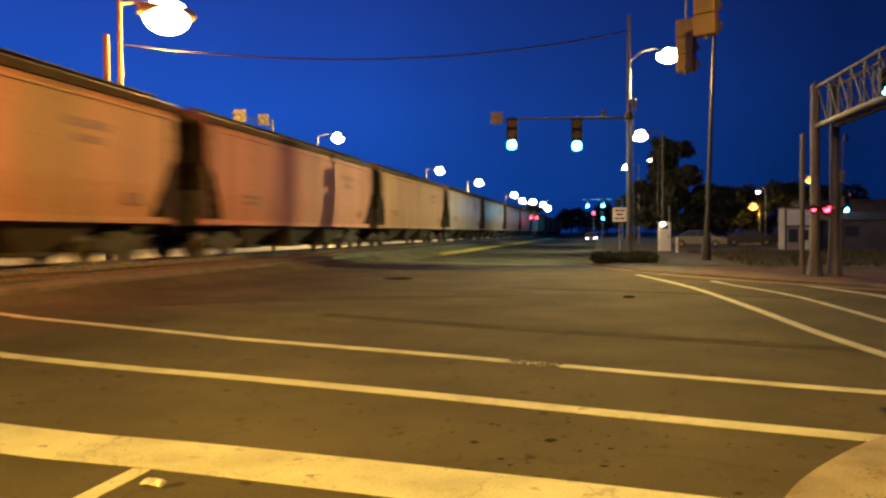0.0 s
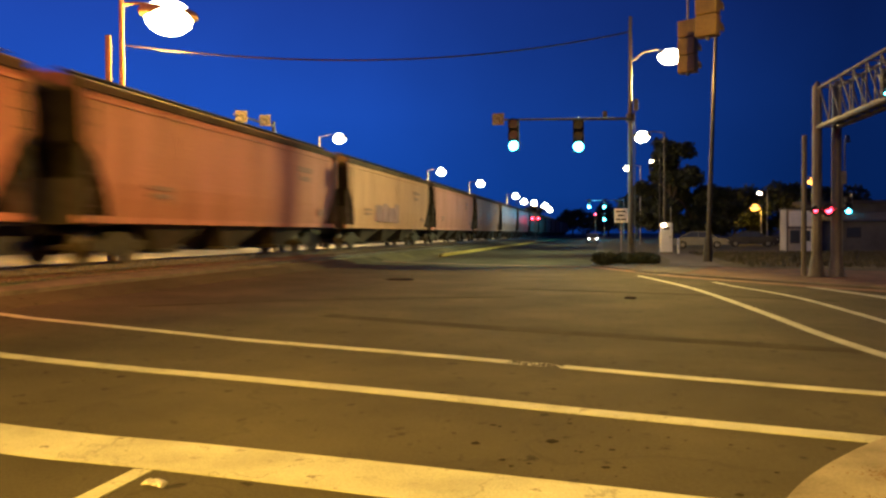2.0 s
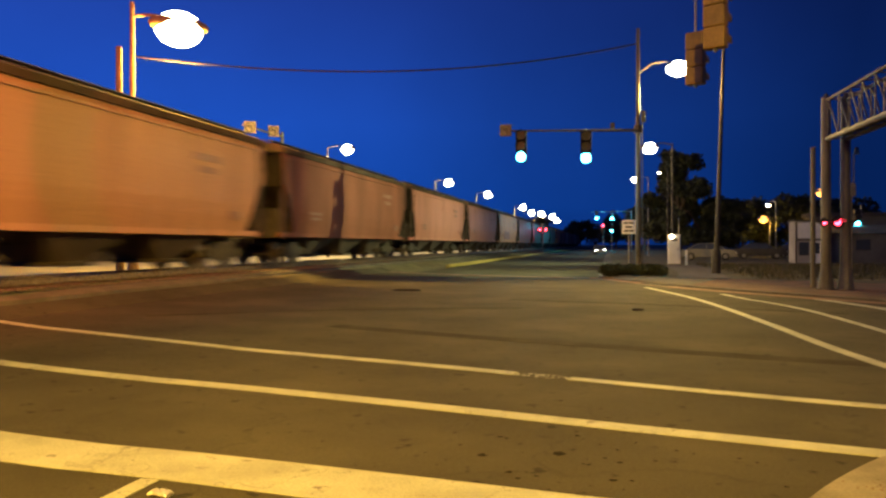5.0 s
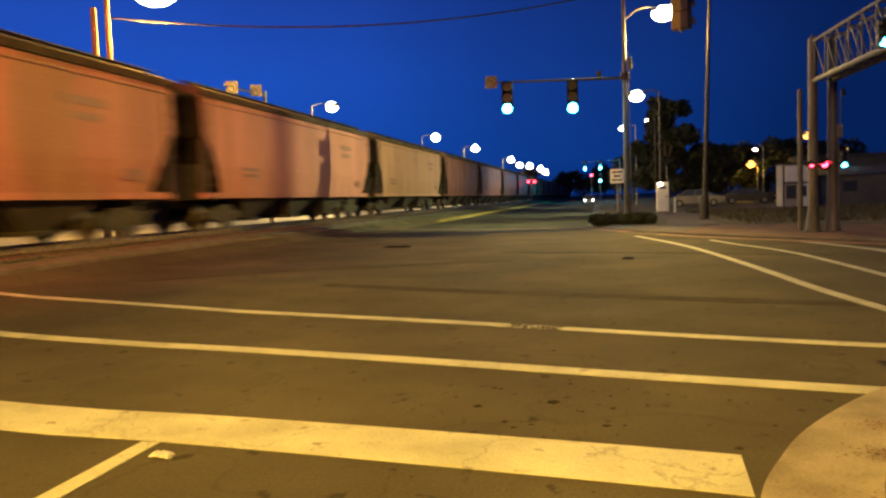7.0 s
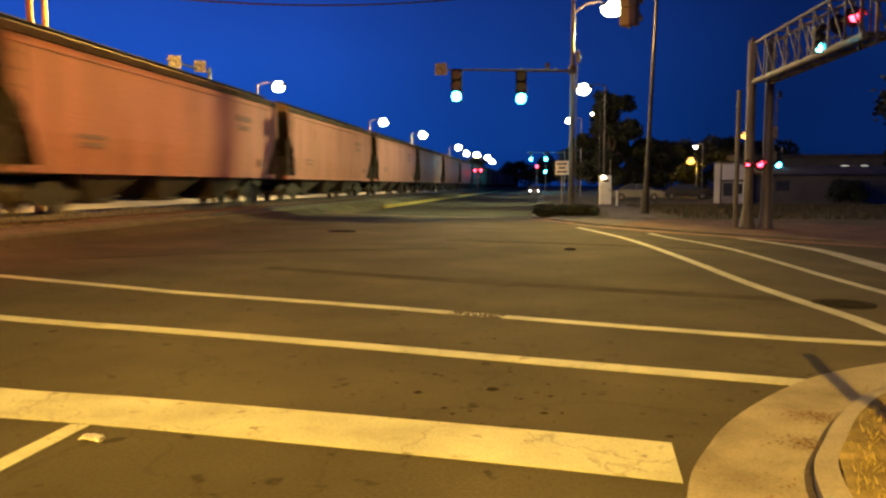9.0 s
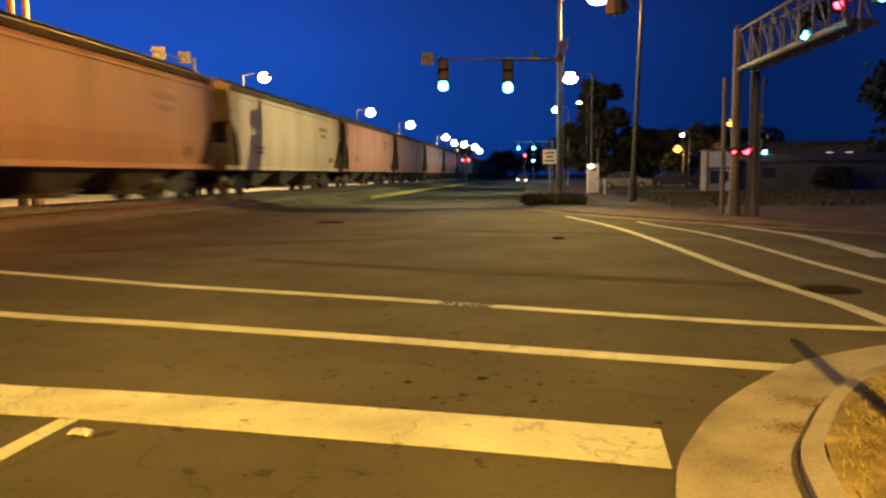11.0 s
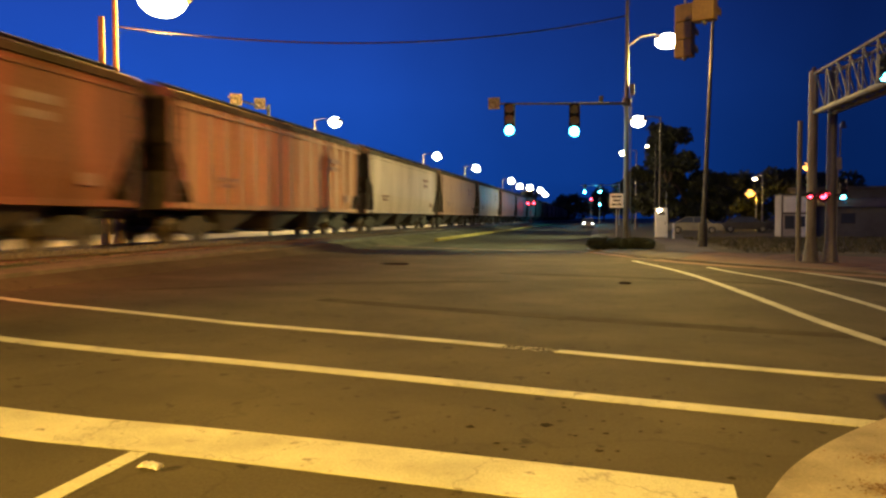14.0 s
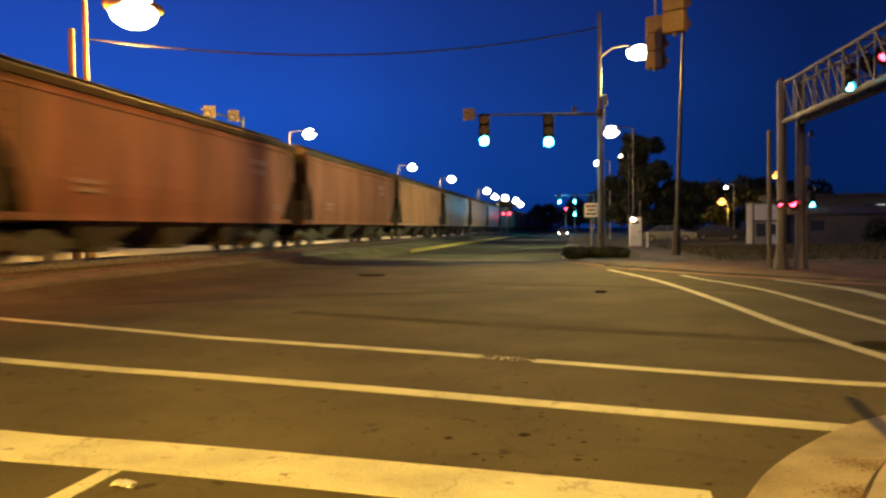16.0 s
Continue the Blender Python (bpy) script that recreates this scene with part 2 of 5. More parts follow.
ROOFING = material("roofing", (0.05, 0.045, 0.04), (0.09, 0.08, 0.075), 1.0, 0.9, 0, 0.4, 15)
ROOFING_DARK = material("dark_backing", (0.022, 0.02, 0.018), (0.045, 0.04, 0.036), 0.5, 0.95, 0, 0.3, 8, spec=0.1)
TRIM_DARK = material("dark_trim", (0.06, 0.05, 0.045), (0.1, 0.09, 0.08), 3, 0.6)
WINDOW_GLASS = glass_mat("window_glass")
CAR_WHITE = material("car_paint_pale", (0.16, 0.16, 0.15), (0.2, 0.2, 0.19), 1, 0.25, 0, 0.0)
CAR_DARK = material("car_paint_dark", (0.03, 0.03, 0.035), (0.05, 0.05, 0.055), 1, 0.25, 0, 0.0)
RUBBER = material("rubber", (0.015, 0.015, 0.015), (0.03, 0.03, 0.03), 8, 0.8)
LAMP_GLOW = glow("lamp_bowl_sodium", (1.0, 0.78, 0.42), 45)
LAMP_WARM = glow("lamp_bowl_far", (1.0, 0.80, 0.45), 30)
LAMP_AMBER = glow("lamp_amber", (1.0, 0.42, 0.07), 5)
GREEN_ON = glow("signal_green_on", (0.04, 0.72, 1.0), 80)
RED_ON = glow("signal_red_on", (1.0, 0.03, 0.06), 22)
HEADLIGHT = glow("headlight_on", (0.9, 1.0, 0.9), 20)
WINDOW_LIT = glow("lit_window", (0.9, 0.9, 0.75), 0.6)


# ---------------------------------------------------------------- building blocks
def empty(name, m=None):
    ob = new(name)
    ob.matrix_basis = m or Matrix()
    return ob


def mesh_of(name, bm, mat, smooth=False):
    bmesh.ops.recalc_face_normals(bm, faces=bm.faces[:])
    me = bpy.data.meshes.new(name)
    bm.to_mesh(me)
    bm.free()
    for p in me.polygons:
        p.use_smooth = smooth
    me.materials.append(mat)
    return me


def part(name, bm, mat, parent=None, label="", smooth=False):
    ob = new(name, mesh_of(name, bm, mat, smooth))
    ob.parent = parent
    if label:
        ob["label"] = label
    return ob


def box(x0, x1, y0, y1, z0, z1, bevel=0.0, bm=None):
    own = bm is None
    b = bmesh.new()
    v = bmesh.ops.create_cube(b, size=1.0)["verts"]
    for k in v:
        k.co = Vector((x0 + (k.co.x + 0.5) * (x1 - x0), y0 + (k.co.y + 0.5) * (y1 - y0), z0 + (k.co.z + 0.5) * (z1 - z0)))
    if bevel:
        bmesh.ops.bevel(b, geom=b.edges[:], offset=bevel, segments=2, affect="EDGES", profile=0.5)
    return b if own else merge(bm, b)


def merge(a, b):
    me = bpy.data.meshes.new("tmp")
    b.to_mesh(me)
    b.free()
    a.from_mesh(me)
    bpy.data.meshes.remove(me)
    return a


def rod(p, q, r, r2=None, seg=10, bm=None):
    """A round bar from p to q."""
    p, q = Vector(p), Vector(q)
    b = bmesh.new()
    bmesh.ops.create_cone(b, cap_ends=True, segments=seg, radius1=r, radius2=r if r2 is None else r2, depth=(q - p).length)
    m = Matrix.Translation((p + q) / 2) @ (q - p).to_track_quat("Z", "Y").to_matrix().to_4x4()
    bmesh.ops.transform(b, matrix=m, verts=b.verts[:])
    return b if bm is None else merge(bm, b)


def bar(p, q, w, h, bm=None):
    """A square bar from p to q."""
    p, q = Vector(p), Vector(q)
    b = bmesh.new()
    bmesh.ops.create_cube(b, size=1.0)
    d = (q - p)
    bmesh.ops.scale(b, vec=(w, h, d.length), verts=b.verts[:])
    m = Matrix.Translation((p + q) / 2) @ d.to_track_quat("Z", "Y").to_matrix().to_4x4()
    bmesh.ops.transform(b, matrix=m, verts=b.verts[:])
    return b if bm is None else merge(bm, b)


def ball(c, rx, ry, rz, seg=14, bm=None):
    b = bmesh.new()
    bmesh.ops.create_uvsphere(b, u_segments=seg, v_segments=max(6, seg // 2), radius=1.0)
    bmesh.ops.scale(b, vec=(rx, ry, rz), verts=b.verts[:])
    bmesh.ops.translate(b, vec=c, verts=b.verts[:])
    return b if bm is None else merge(bm, b)


def prism(profile, x0, x1, axis="Y"):
    """A closed outline pulled along an axis: (a, z) pairs."""
    b = bmesh.new()
    ends = []
    for s in (x0, x1):
        ends.append([b.verts.new((a, s, z) if axis == "Y" else (s, a, z)) for a, z in profile])
    n = len(profile)
    for i in range(n):
        b.faces.new((ends[0][i], ends[0][(i + 1) % n], ends[1][(i + 1) % n], ends[1][i]))
    b.faces.new(ends[0])
    b.faces.new(ends[1][::-1])
    return b


def tube(points, r, seg=6):
    """A round bar bent along points, as one skin."""
    b = bmesh.new()
    P = [Vector(p) for p in points]
    rings = []
    for i, p in enumerate(P):
        d = (P[min(i + 1, len(P) - 1)] - P[max(i - 1, 0)]).normalized()
        u = d.cross(Vector((0.31, 0.2, 0.93))).normalized()
        w = d.cross(u)
        rings.append([b.verts.new(p + (u * math.cos(a) + w * math.sin(a)) * r) for a in np.linspace(0, 2 * math.pi, seg, endpoint=False)])
    for a, c in zip(rings, rings[1:]):
        for k in range(seg):
            b.faces.new((a[k], a[(k + 1) % seg], c[(k + 1) % seg], c[k]))
    b.faces.new(rings[0])
    b.faces.new(rings[-1][::-1])
    return b


def level(x):
    """Height of the road surface: level by the camera, rising to the track."""
    xs, zs = (-12.2, -11.3, -10.7, -9.5, -5.0), (0.52, 0.38, 0.17, 0.11, 0.0)
    return float(np.interp(x, xs, zs))


XCUTS = [-900, -300, -100, -40, -30, -24, -17.5, -12.2, -11.8, -11.3, -10.7, -10.1, -9.5, -8.0, -6.5, -5.0, -3.0, -1.0, 0.0, 1.2, 3, 6, 12, 25, 60, 150, 400, 900]


def sheet(name, inside, ys, dz, mat, xs=XCUTS):
    """A sheet that follows the ground, made of the cells for which inside(x, y) holds."""
    b = bmesh.new()
    got = {}

    def vert(i, j):
        if (i, j) not in got:
            got[i, j] = b.verts.new((xs[i], ys[j], level(xs[i]) + dz))
        return got[i, j]

    for i in range(len(xs) - 1):
        for j in range(len(ys) - 1):
            if inside((xs[i] + xs[i + 1]) / 2, (ys[j] + ys[j + 1]) / 2):
                b.faces.new((vert(i, j), vert(i + 1, j), vert(i + 1, j + 1), vert(i, j + 1)))
    return part(name, b, mat)


def smooth_line(pts, step=0.4):
    """Points at even steps along a Catmull-Rom line through pts."""
    out = []
    P = [Vector(p) for p in pts]
    for i in range(len(P) - 1):
        a, b, c, d = P[max(i - 1, 0)], P[i], P[i + 1], P[min(i + 2, len(P) - 1)]
        n = max(2, int((c - b).length / step))
        for k in range(n):
            t = k / n
            out.append(0.5 * (2 * b + (c - a) * t + (2 * a - 5 * b + 4 * c - d) * t * t + (3 * b - a - 3 * c + d) * t ** 3))
    out.append(P[-1])
    return out


def band(name, pts, width, mat, dz=0.010, thick=0.006, width_end=None, step=0.4, skew=0.0):
    """A flat painted band along a line on the ground, with a little thickness."""
    line = smooth_line([(x, y) for x, y in pts], step)
    b = bmesh.new()
    rows = []
    for i, p in enumerate(line):
        d = (line[min(i + 1, len(line) - 1)] - line[max(i - 1, 0)]).normalized()
        nrm = Vector((-d.y, d.x))
        f = i / (len(line) - 1)
        w = width + ((width_end or width) - width) * f
        l, r = p + nrm * w / 2, p - nrm * w / 2
        if i == len(line) - 1:
            l, r = l - d * skew, r + d * skew
        rows.append([b.verts.new((q.x, q.y, level(q.x) + z)) for q, z in ((l, dz - thick), (l, dz), (r, dz), (r, dz - thick))])
    for a, c in zip(rows, rows[1:]):
        for k in range(3):
            b.faces.new((a[k], a[k + 1], c[k + 1], c[k]))
    b.faces.new(rows[0])
    b.faces.new(rows[-1][::-1])
    return part(name, b, mat)


# ---------------------------------------------------------------- ground, roads, track bed
YS = [-900, -300, -100, -40, -15, 0, 4, 7.0, 10, 14, 18, 22, 25.5, 28, 31.5, 36, 45, 60, 80, 110, 150, 220, 320, 500, 900, 3000]
tagged(sheet("ground", lambda x, y: True, YS, -0.05, GROUND), "dry earth and grass around the roads", "ground", kind="structure")


def on_road(x, y):
    near = -11.3 < x < (6.0 if y > 4 else 1.2) and y < 7.0
    cross = -11.3 < x < 60 and 7.0 < y < 28
    mouth = -11.3 < x < 1.2 and 28 < y < 36
    far = -9.5 < x < 0.0 and 36 < y < 500
    return near or cross or mouth or far


tagged(sheet("road", on_road, YS, 0.0, ASPHALT), "worn grey asphalt of a wide street crossing", "road", kind="structure")
tagged(sheet("track_bed", lambda x, y: -17.5 < x < -11.8, YS, 0.02, BALLAST), "dark crushed stone bed under the rails", "ballast", kind="structure")
tagged(sheet("yard_paving", lambda x, y: -30 < x < -17.5 and -40 < y < 320, YS, 0.03, PLATFORM), "pale lamplit paving beyond the railway track", "pavement", kind="structure")

# added wall, not a known one; keeps the view beneath the cars dark
tagged(part("backing_wall", box(-31.2, -30.8, -40, 320, 0.3, 4.2), ROOFING_DARK), "added dark wall hiding the sky seen under the train", "wall", kind="structure")

# road markings
def marking(label, *a, **k):
    tagged(band("road_marking", *a, **k), label, "road marking", "painted road markings", "structure")


marking("long white crosswalk line, worn", [(-10.6, 10.98), (-6.0, 9.9), (-2.5, 8.95), (-1.06, 8.50)], 0.20, PAINT)
marking("long white crosswalk line meeting another at a corner", [(-0.42, 8.30), (1.0, 7.85), (2.58, 7.42), (3.62, 7.26)], 0.18, PAINT)
marking("long white crosswalk line ending at the gutter", [(-10.0, 8.35), (-7.1, 7.6), (-4.5, 7.2), (-1.9, 6.66), (0.18, 6.16), (2.02, 5.76)], 0.22, PAINT)
marking("broad white stop bar", [(-8.4, 5.35), (-4.35, 4.62), (-2.9, 4.48), (-1.6, 4.33), (0.12, 4.1), (0.74, 4.0)], 0.58, PAINT, skew=0.03)
marking("white lane line running up to the stop bar", [(-2.92, -12.0), (-2.9, 0.0), (-2.86, 4.16)], 0.13, PAINT)
marking("curved white crosswalk line over the cross street", [(1.28, 26.4), (2.2, 21.9), (2.63, 18.5), (2.95, 14.5), (3.13, 11.6), (3.33, 9.8), (3.49, 8.6), (3.53, 7.5)], 0.19, PAINT)
marking("curved white crosswalk line over the cross street", [(3.32, 23.3), (3.64, 21.4), (4.05, 19.85), (4.4, 17.8), (4.55, 15.0), (4.62, 12.8), (4.75, 10.6), (4.9, 8.6)], 0.17, PAINT)
marking("white stop bar of the cross street, widening", [(5.45, 21.9), (5.97, 19.75), (6.3, 18.0), (6.26, 15.9), (6.1, 13.4)], 0.24, PAINT, width_end=0.42)
marking("pale yellow centre line of the cross street", [(6.6, 13.4), (12, 13.9), (40, 15.5)], 0.14, PAINT)
# worn crumbs of the line where traffic has rubbed it off
rng = random.Random(7)
b = bmesh.new()
for k in range(70):
    f = rng.random()
    x, y = -1.12 + 0.7 * f, 8.52 - 0.22 * f + rng.uniform(-0.11, 0.11)
    s = rng.uniform(0.008, 0.028)
    a = rng.uniform(0, 3)
    vs = [b.verts.new((x + s * math.cos(a + q * 1.57) * rng.uniform(.6, 1.4), y + s * math.sin(a + q * 1.57), 0.006)) for q in range(4)]
    b.faces.new(vs)
tagged(part("paint_crumbs", b, PAINT), "rubbed-off crumbs of white road paint", "road marking", kind="stuff")
tagged(band("valley_gutter", [(-10.6, 35.0), (-6, 34.8), (-0.9, 33.4), (0.8, 30.2), (2.4, 26.5), (4.3, 23.5), (7.0, 20.1), (9.3, 17.8), (14, 16.15), (30, 16.5)], 0.6, GUTTER_PAN, dz=0.012), "reddish concrete gutter along the far side of the crossing", "gutter", kind="structure")
TAR = material("tar", (0.036, 0.032, 0.023), (0.060, 0.053, 0.037), 1.2, 0.95, 0, 0.3, 30, spec=0.05)
for line, wide in (([(-5.0, 12.9), (-1.9, 11.7), (2.0, 10.4), (3.2, 10.1)], 0.38), ([(-9.0, 13.0), (-5.5, 16.2), (-2, 17.4)], 0.2), ([(-2.6, 20.0), (1.0, 19.0), (5.0, 17.2)], 0.25)):
    tagged(band("tar_seam", line, wide, TAR, dz=0.004, thick=0.003), "dark tar seam across the asphalt", "road repair", kind="structure")


CAST_IRON = material("cast_iron", (0.010, 0.009, 0.008), (0.024, 0.021, 0.018), 6, 0.95, 0.0, spec=0.05)


def manhole(x, y, r, label):
    z = level(x)
    top = empty("manhole", pose(x, y, z))
    tagged(top, label, "manhole", "manhole covers")
    part("rim", rod((0, 0, -0.03), (0, 0, 0.012), r + 0.06, seg=28), CAST_IRON, top)
    bm = rod((0, 0, -0.03), (0, 0, 0.016), r, seg=28)
    cover = part("cover", bm, CAST_IRON, top)
    for k in range(-3, 4):
        w = math.sqrt(max(0.01, r * r - (k * r / 4) ** 2)) - 0.04
        part("tread_bar", box(-w, w, k * r / 4 - 0.012, k * r / 4 + 0.012, 0.012, 0.02), CAST_IRON, cover)


manhole(-6.4, 23.0, 0.42, "dark cast-iron manhole cover in the asphalt")
manhole(3.78, 9.75, 0.31, "dark cast-iron manhole cover beside a crosswalk line")
# small litter on the road
can = bmesh.new()
rc = random.Random(4)
rings = []
for k in range(9):
    f = k / 8
    wide, high = 0.032 + 0.012 * abs(math.cos(f * 7.0)), 0.010 + 0.009 * abs(math.sin(f * 9.0 + 0.6))
    rings.append([can.verts.new((0.13 * f - 0.065 + rc.uniform(-.003, .003), wide * math.cos(q) + 0.01 * math.sin(f * 5), high + high * math.sin(q) * rc.uniform(0.75, 1.1))) for q in np.linspace(0, 2 * math.pi, 12, endpoint=False)])
for p, q in zip(rings, rings[1:]):
    for k in range(12):
        can.faces.new((p[k], p[(k + 1) % 12], q[(k + 1) % 12], q[k]))
can.faces.new(rings[0])
can.faces.new(rings[-1][::-1])
lit = part("crushed_can", can, material("dented_can_metal", (0.45, 0.43, 0.40), (0.62, 0.60, 0.56), 20, 0.45, 0.5, 0.3))
lit.location = (-2.62, 3.92, 0.002)
tagged(lit, "flattened shiny drink can lying by the stop bar", "litter")
lit2 = part("rag", ball((0, 0, 0.02), 0.14, 0.09, 0.03, 8), CAST_IRON)
lit2.location = (0.66, 17.26, 0.0)
tagged(lit2, "small dark scrap lying on the asphalt", "litter")

OIL = material("oil_stain", (0.012, 0.010, 0.008), (0.028, 0.023, 0.017), 6, 0.95, 0, 0.1, spec=0.05)
V, F = [], []
ro = np.random.default_rng(5)
for k in range(170):
    x, y = (ro.normal(-0.3, 0.9), ro.normal(5.1, 1.0)) if k < 110 else (ro.uniform(-6, 3), ro.uniform(3.5, 24))
    if not (y < 12 and x > 1.1 or y < 3):
        r0, n0, i = ro.gamma(2.0, 0.0068), 9, len(V)
        V += [(x + r0 * ro.uniform(.6, 1.3) * math.cos(a), y + r0 * ro.uniform(.6, 1.3) * math.sin(a), level(x) + 0.0045) for a in np.linspace(0, 6.28, n0, endpoint=False)]
        F.append(tuple(range(i, i + n0)))
me = bpy.data.meshes.new("oil_spots")
me.from_pydata(V, [], F)
me.materials.append(OIL)
tagged(new("oil_spots", me), "small dark oil spots and gum on the asphalt", "stain", kind="stuff")

# near corner: gutter pan, kerb and grass
GUT = [(0.46, -30), (0.48, -4), (0.5, 1.5), (0.68, 3.4), (0.99, 4.33), (1.4, 5.06), (2.06, 5.89), (2.75, 6.42), (3.5, 6.78), (5.5, 7.3), (9, 7.9), (30, 11)]
KRB = [(1.05, -30), (1.07, -4), (1.1, 1.5), (1.28, 3.45), (1.59, 4.28), (2.06, 5.06), (2.68, 5.73), (3.22, 6.1), (3.9, 6.45), (5.8, 6.8), (9.2, 7.35), (30, 10.4)]


def strip_between(name, A, B, za, zb, mat, label, cat):
    """A surface between two lines, with optional drop edges."""
    k = len(A) - 1
    ua = []
    for i in range(k):
        for j in range(12):
            ua.append(i + j / 12)
    ua.append(k)

    def at(pts, u):
        i = min(int(u), k - 1)
        t = u - i
        P = [Vector(p) for p in pts]
        a, b_, c, d = P[max(i - 1, 0)], P[i], P[i + 1], P[min(i + 2, k)]
        return 0.5 * (2 * b_ + (c - a) * t + (2 * a - 5 * b_ + 4 * c - d) * t * t + (3 * b_ - a - 3 * c + d) * t ** 3)
    bm = bmesh.new()
    rows = []
    for u in ua:
        p, q = at(A, u), at(B, u)
        rows.append([bm.verts.new((p.x, p.y, -0.05)), bm.verts.new((p.x, p.y, za)), bm.verts.new((q.x, q.y, zb)), bm.verts.new((q.x, q.y, -0.05))])
    for a, c in zip(rows, rows[1:]):
        for m in range(3):
            bm.faces.new((a[m], a[m + 1], c[m + 1], c[m]))
    return tagged(part(name, bm, mat), label, cat, kind="structure")


def shifted(pts, d):
    """A line moved sideways, to the right of its way."""
    out = []
    for i, p in enumerate(pts):
        a, c = Vector(pts[max(i - 1, 0)]), Vector(pts[min(i + 1, len(pts) - 1)])
        t = (c - a).normalized()
        out.append((p[0] + t.y * d, p[1] - t.x * d))
    return out


strip_between("gutter", GUT, KRB, 0.012, 0.03, CONCRETE, "pale stained concrete gutter round the corner", "gutter")
KIN = shifted(KRB, 0.115)
strip_between("kerb", shifted(KRB, 0.006), KIN, 0.085, 0.117, CONCRETE, "pale rounded concrete kerb of the street corner", "kerb")
b = bmesh.new()
edge = [(p.x, p.y) for p in smooth_line(shifted(KRB, 0.112), 0.3)]
b.faces.new([b.verts.new((x, y, 0.116)) for x, y in edge + [(60, 14), (60, -30)]])
tagged(part("verge", b, DRY_GRASS), "dry trampled grass behind the kerb", "grass", kind="structure")
b = bmesh.new()
ring = [(2.86, 5.66), (5.6, 2.9), (9, 2.9), (9, 7.05), (5.85, 6.55), (3.95, 6.24), (3.3, 5.98)]
top = [b.verts.new((x, y, 0.168)) for x, y in ring]
low = [b.verts.new((x, y, 0.0)) for x, y in ring]
b.faces.new(top)
for i in range(len(ring)):
    b.faces.new((top[i], top[(i + 1) % len(ring)], low[(i + 1) % len(ring)], low[i]))
tagged(part("pavement", b, CONCRETE), "concrete ramp slab meeting the kerb at the corner", "pavement", kind="structure")

def dark_line(pts, width, dz, label):
    tagged(band("kerb_dirt_shade", pts, width, UNDER, dz=dz, step=0.12), label, "dirt", kind="structure")


# one dark band for both the dirt and the kerb's own shadow
dark_line([p for p in shifted(KRB, -0.02) if 0 < p[1] < 7.2], 0.035, 0.034, "dark line of dirt and painted shadow at the kerb's foot")
V, F = [], []
rf_ = np.random.default_rng(11)
for cx, cy, sx, n in ((1.75, 4.85, 0.11, 190), (1.5, 4.3, 0.09, 150), (2.2, 5.5, 0.2, 60), (1.2, 3.7, 0.2, 40)):
    for k in range(n):
        x, y, q, a = cx + rf_.normal(0, sx), cy + rf_.normal(0, sx * 0.7), rf_.uniform(0.006, 0.016), rf_.uniform(0, 6.28)
        i = len(V)
        V += [(x + q * math.cos(a + k_ * 2.1) * rf_.uniform(.6, 1.3), y + q * math.sin(a + k_ * 2.1), 0.034 + rf_.uniform(0, 0.006)) for k_ in range(3)]
        F.append((i, i + 1, i + 2))
me = bpy.data.meshes.new("leaf_crumbs")
me.from_pydata(V, [], F)
me.materials.append(material("dead_leaf", (0.09, 0.05, 0.02), (0.17, 0.10, 0.04), 9, 0.9))
tagged(new("leaf_crumbs", me), "brown leaf crumbs and dirt lying in the gutter", "debris", kind="stuff")

# grass blades on the near corner
V, F = [], []
rg = np.random.default_rng(3)
pts = smooth_line(KIN, 0.05)
cand = [p for p in pts if 2.2 < p.y < 7.2 and p.x < 6]
for k in range(9000):
    p = cand[rg.integers(len(cand))]
    x, y = p.x + abs(rg.normal(0, 0.8)) + 0.02, p.y - abs(rg.normal(0, 0.55)) * (0.3 if p.y < 5 else 1.0)
    if x + y > 8.45:
        continue
    h, a, w = rg.uniform(0.015, 0.05), rg.uniform(0, 6.28), rg.uniform(0.003, 0.007)
    lx, ly = rg.normal(0, 0.025), rg.normal(0, 0.025)
    z = 0.12
    i = len(V)
    V += [(x - w * math.cos(a), y - w * math.sin(a), z), (x + w * math.cos(a), y + w * math.sin(a), z), (x + lx, y + ly, z + h)]
    F.append((i, i + 1, i + 2))
me = bpy.data.meshes.new("grass")
me.from_pydata(V, [], F)
me.materials.append(BLADE)
tagged(new("grass", me), "short dry grass tufts behind the kerb", "grass", kind="stuff")

# far corner: kerb and verge
FK = [(60, 19), (30, 17), (14, 16.6), (9.5, 18.2), (7.3, 20.5), (5.7, 22.6), (4.6, 23.9), (3.65, 25.4), (2.7, 26.9), (1.3, 29.8), (0.2, 32.6), (-0.4, 34.6), (-0.42, 40), (-0.4, 80), (-0.35, 400)]
LOT = [(60, 27), (30, 26.2), (14, 26.3), (10.5, 27), (8.8, 28.5), (7.2, 29.6), (5.8, 30.1), (4.9, 30.8), (4.3, 31.0), (2.2, 31.4), (0.75, 33.1), (0.2, 34.8), (0.22, 40), (0.25, 80), (0.3, 400)]
strip_between("kerb", FK, shifted(FK, 0.16), 0.055, 0.07, OLD_CONCRETE, "low worn concrete kerb of the far corner", "kerb")
strip_between("verge", shifted(FK, 0.165)[:9], LOT[:9], 0.072, 0.13, RED_DIRT, "trodden reddish earth between the kerb and the grass lot", "ground")
strip_between("pavement", shifted(FK, 0.165)[8:], LOT[8:], 0.076, 0.135, OLD_CONCRETE, "worn concrete pavement round the far corner", "pavement")
b = bmesh.new()
b.faces.new([b.verts.new((x, y, 0.14)) for x, y in LOT + [(60, 400)]])
tagged(part("verge", b, GROUND), "dark patchy grass lot beyond the far corner", "grass", kind="structure")
b = bmesh.new()
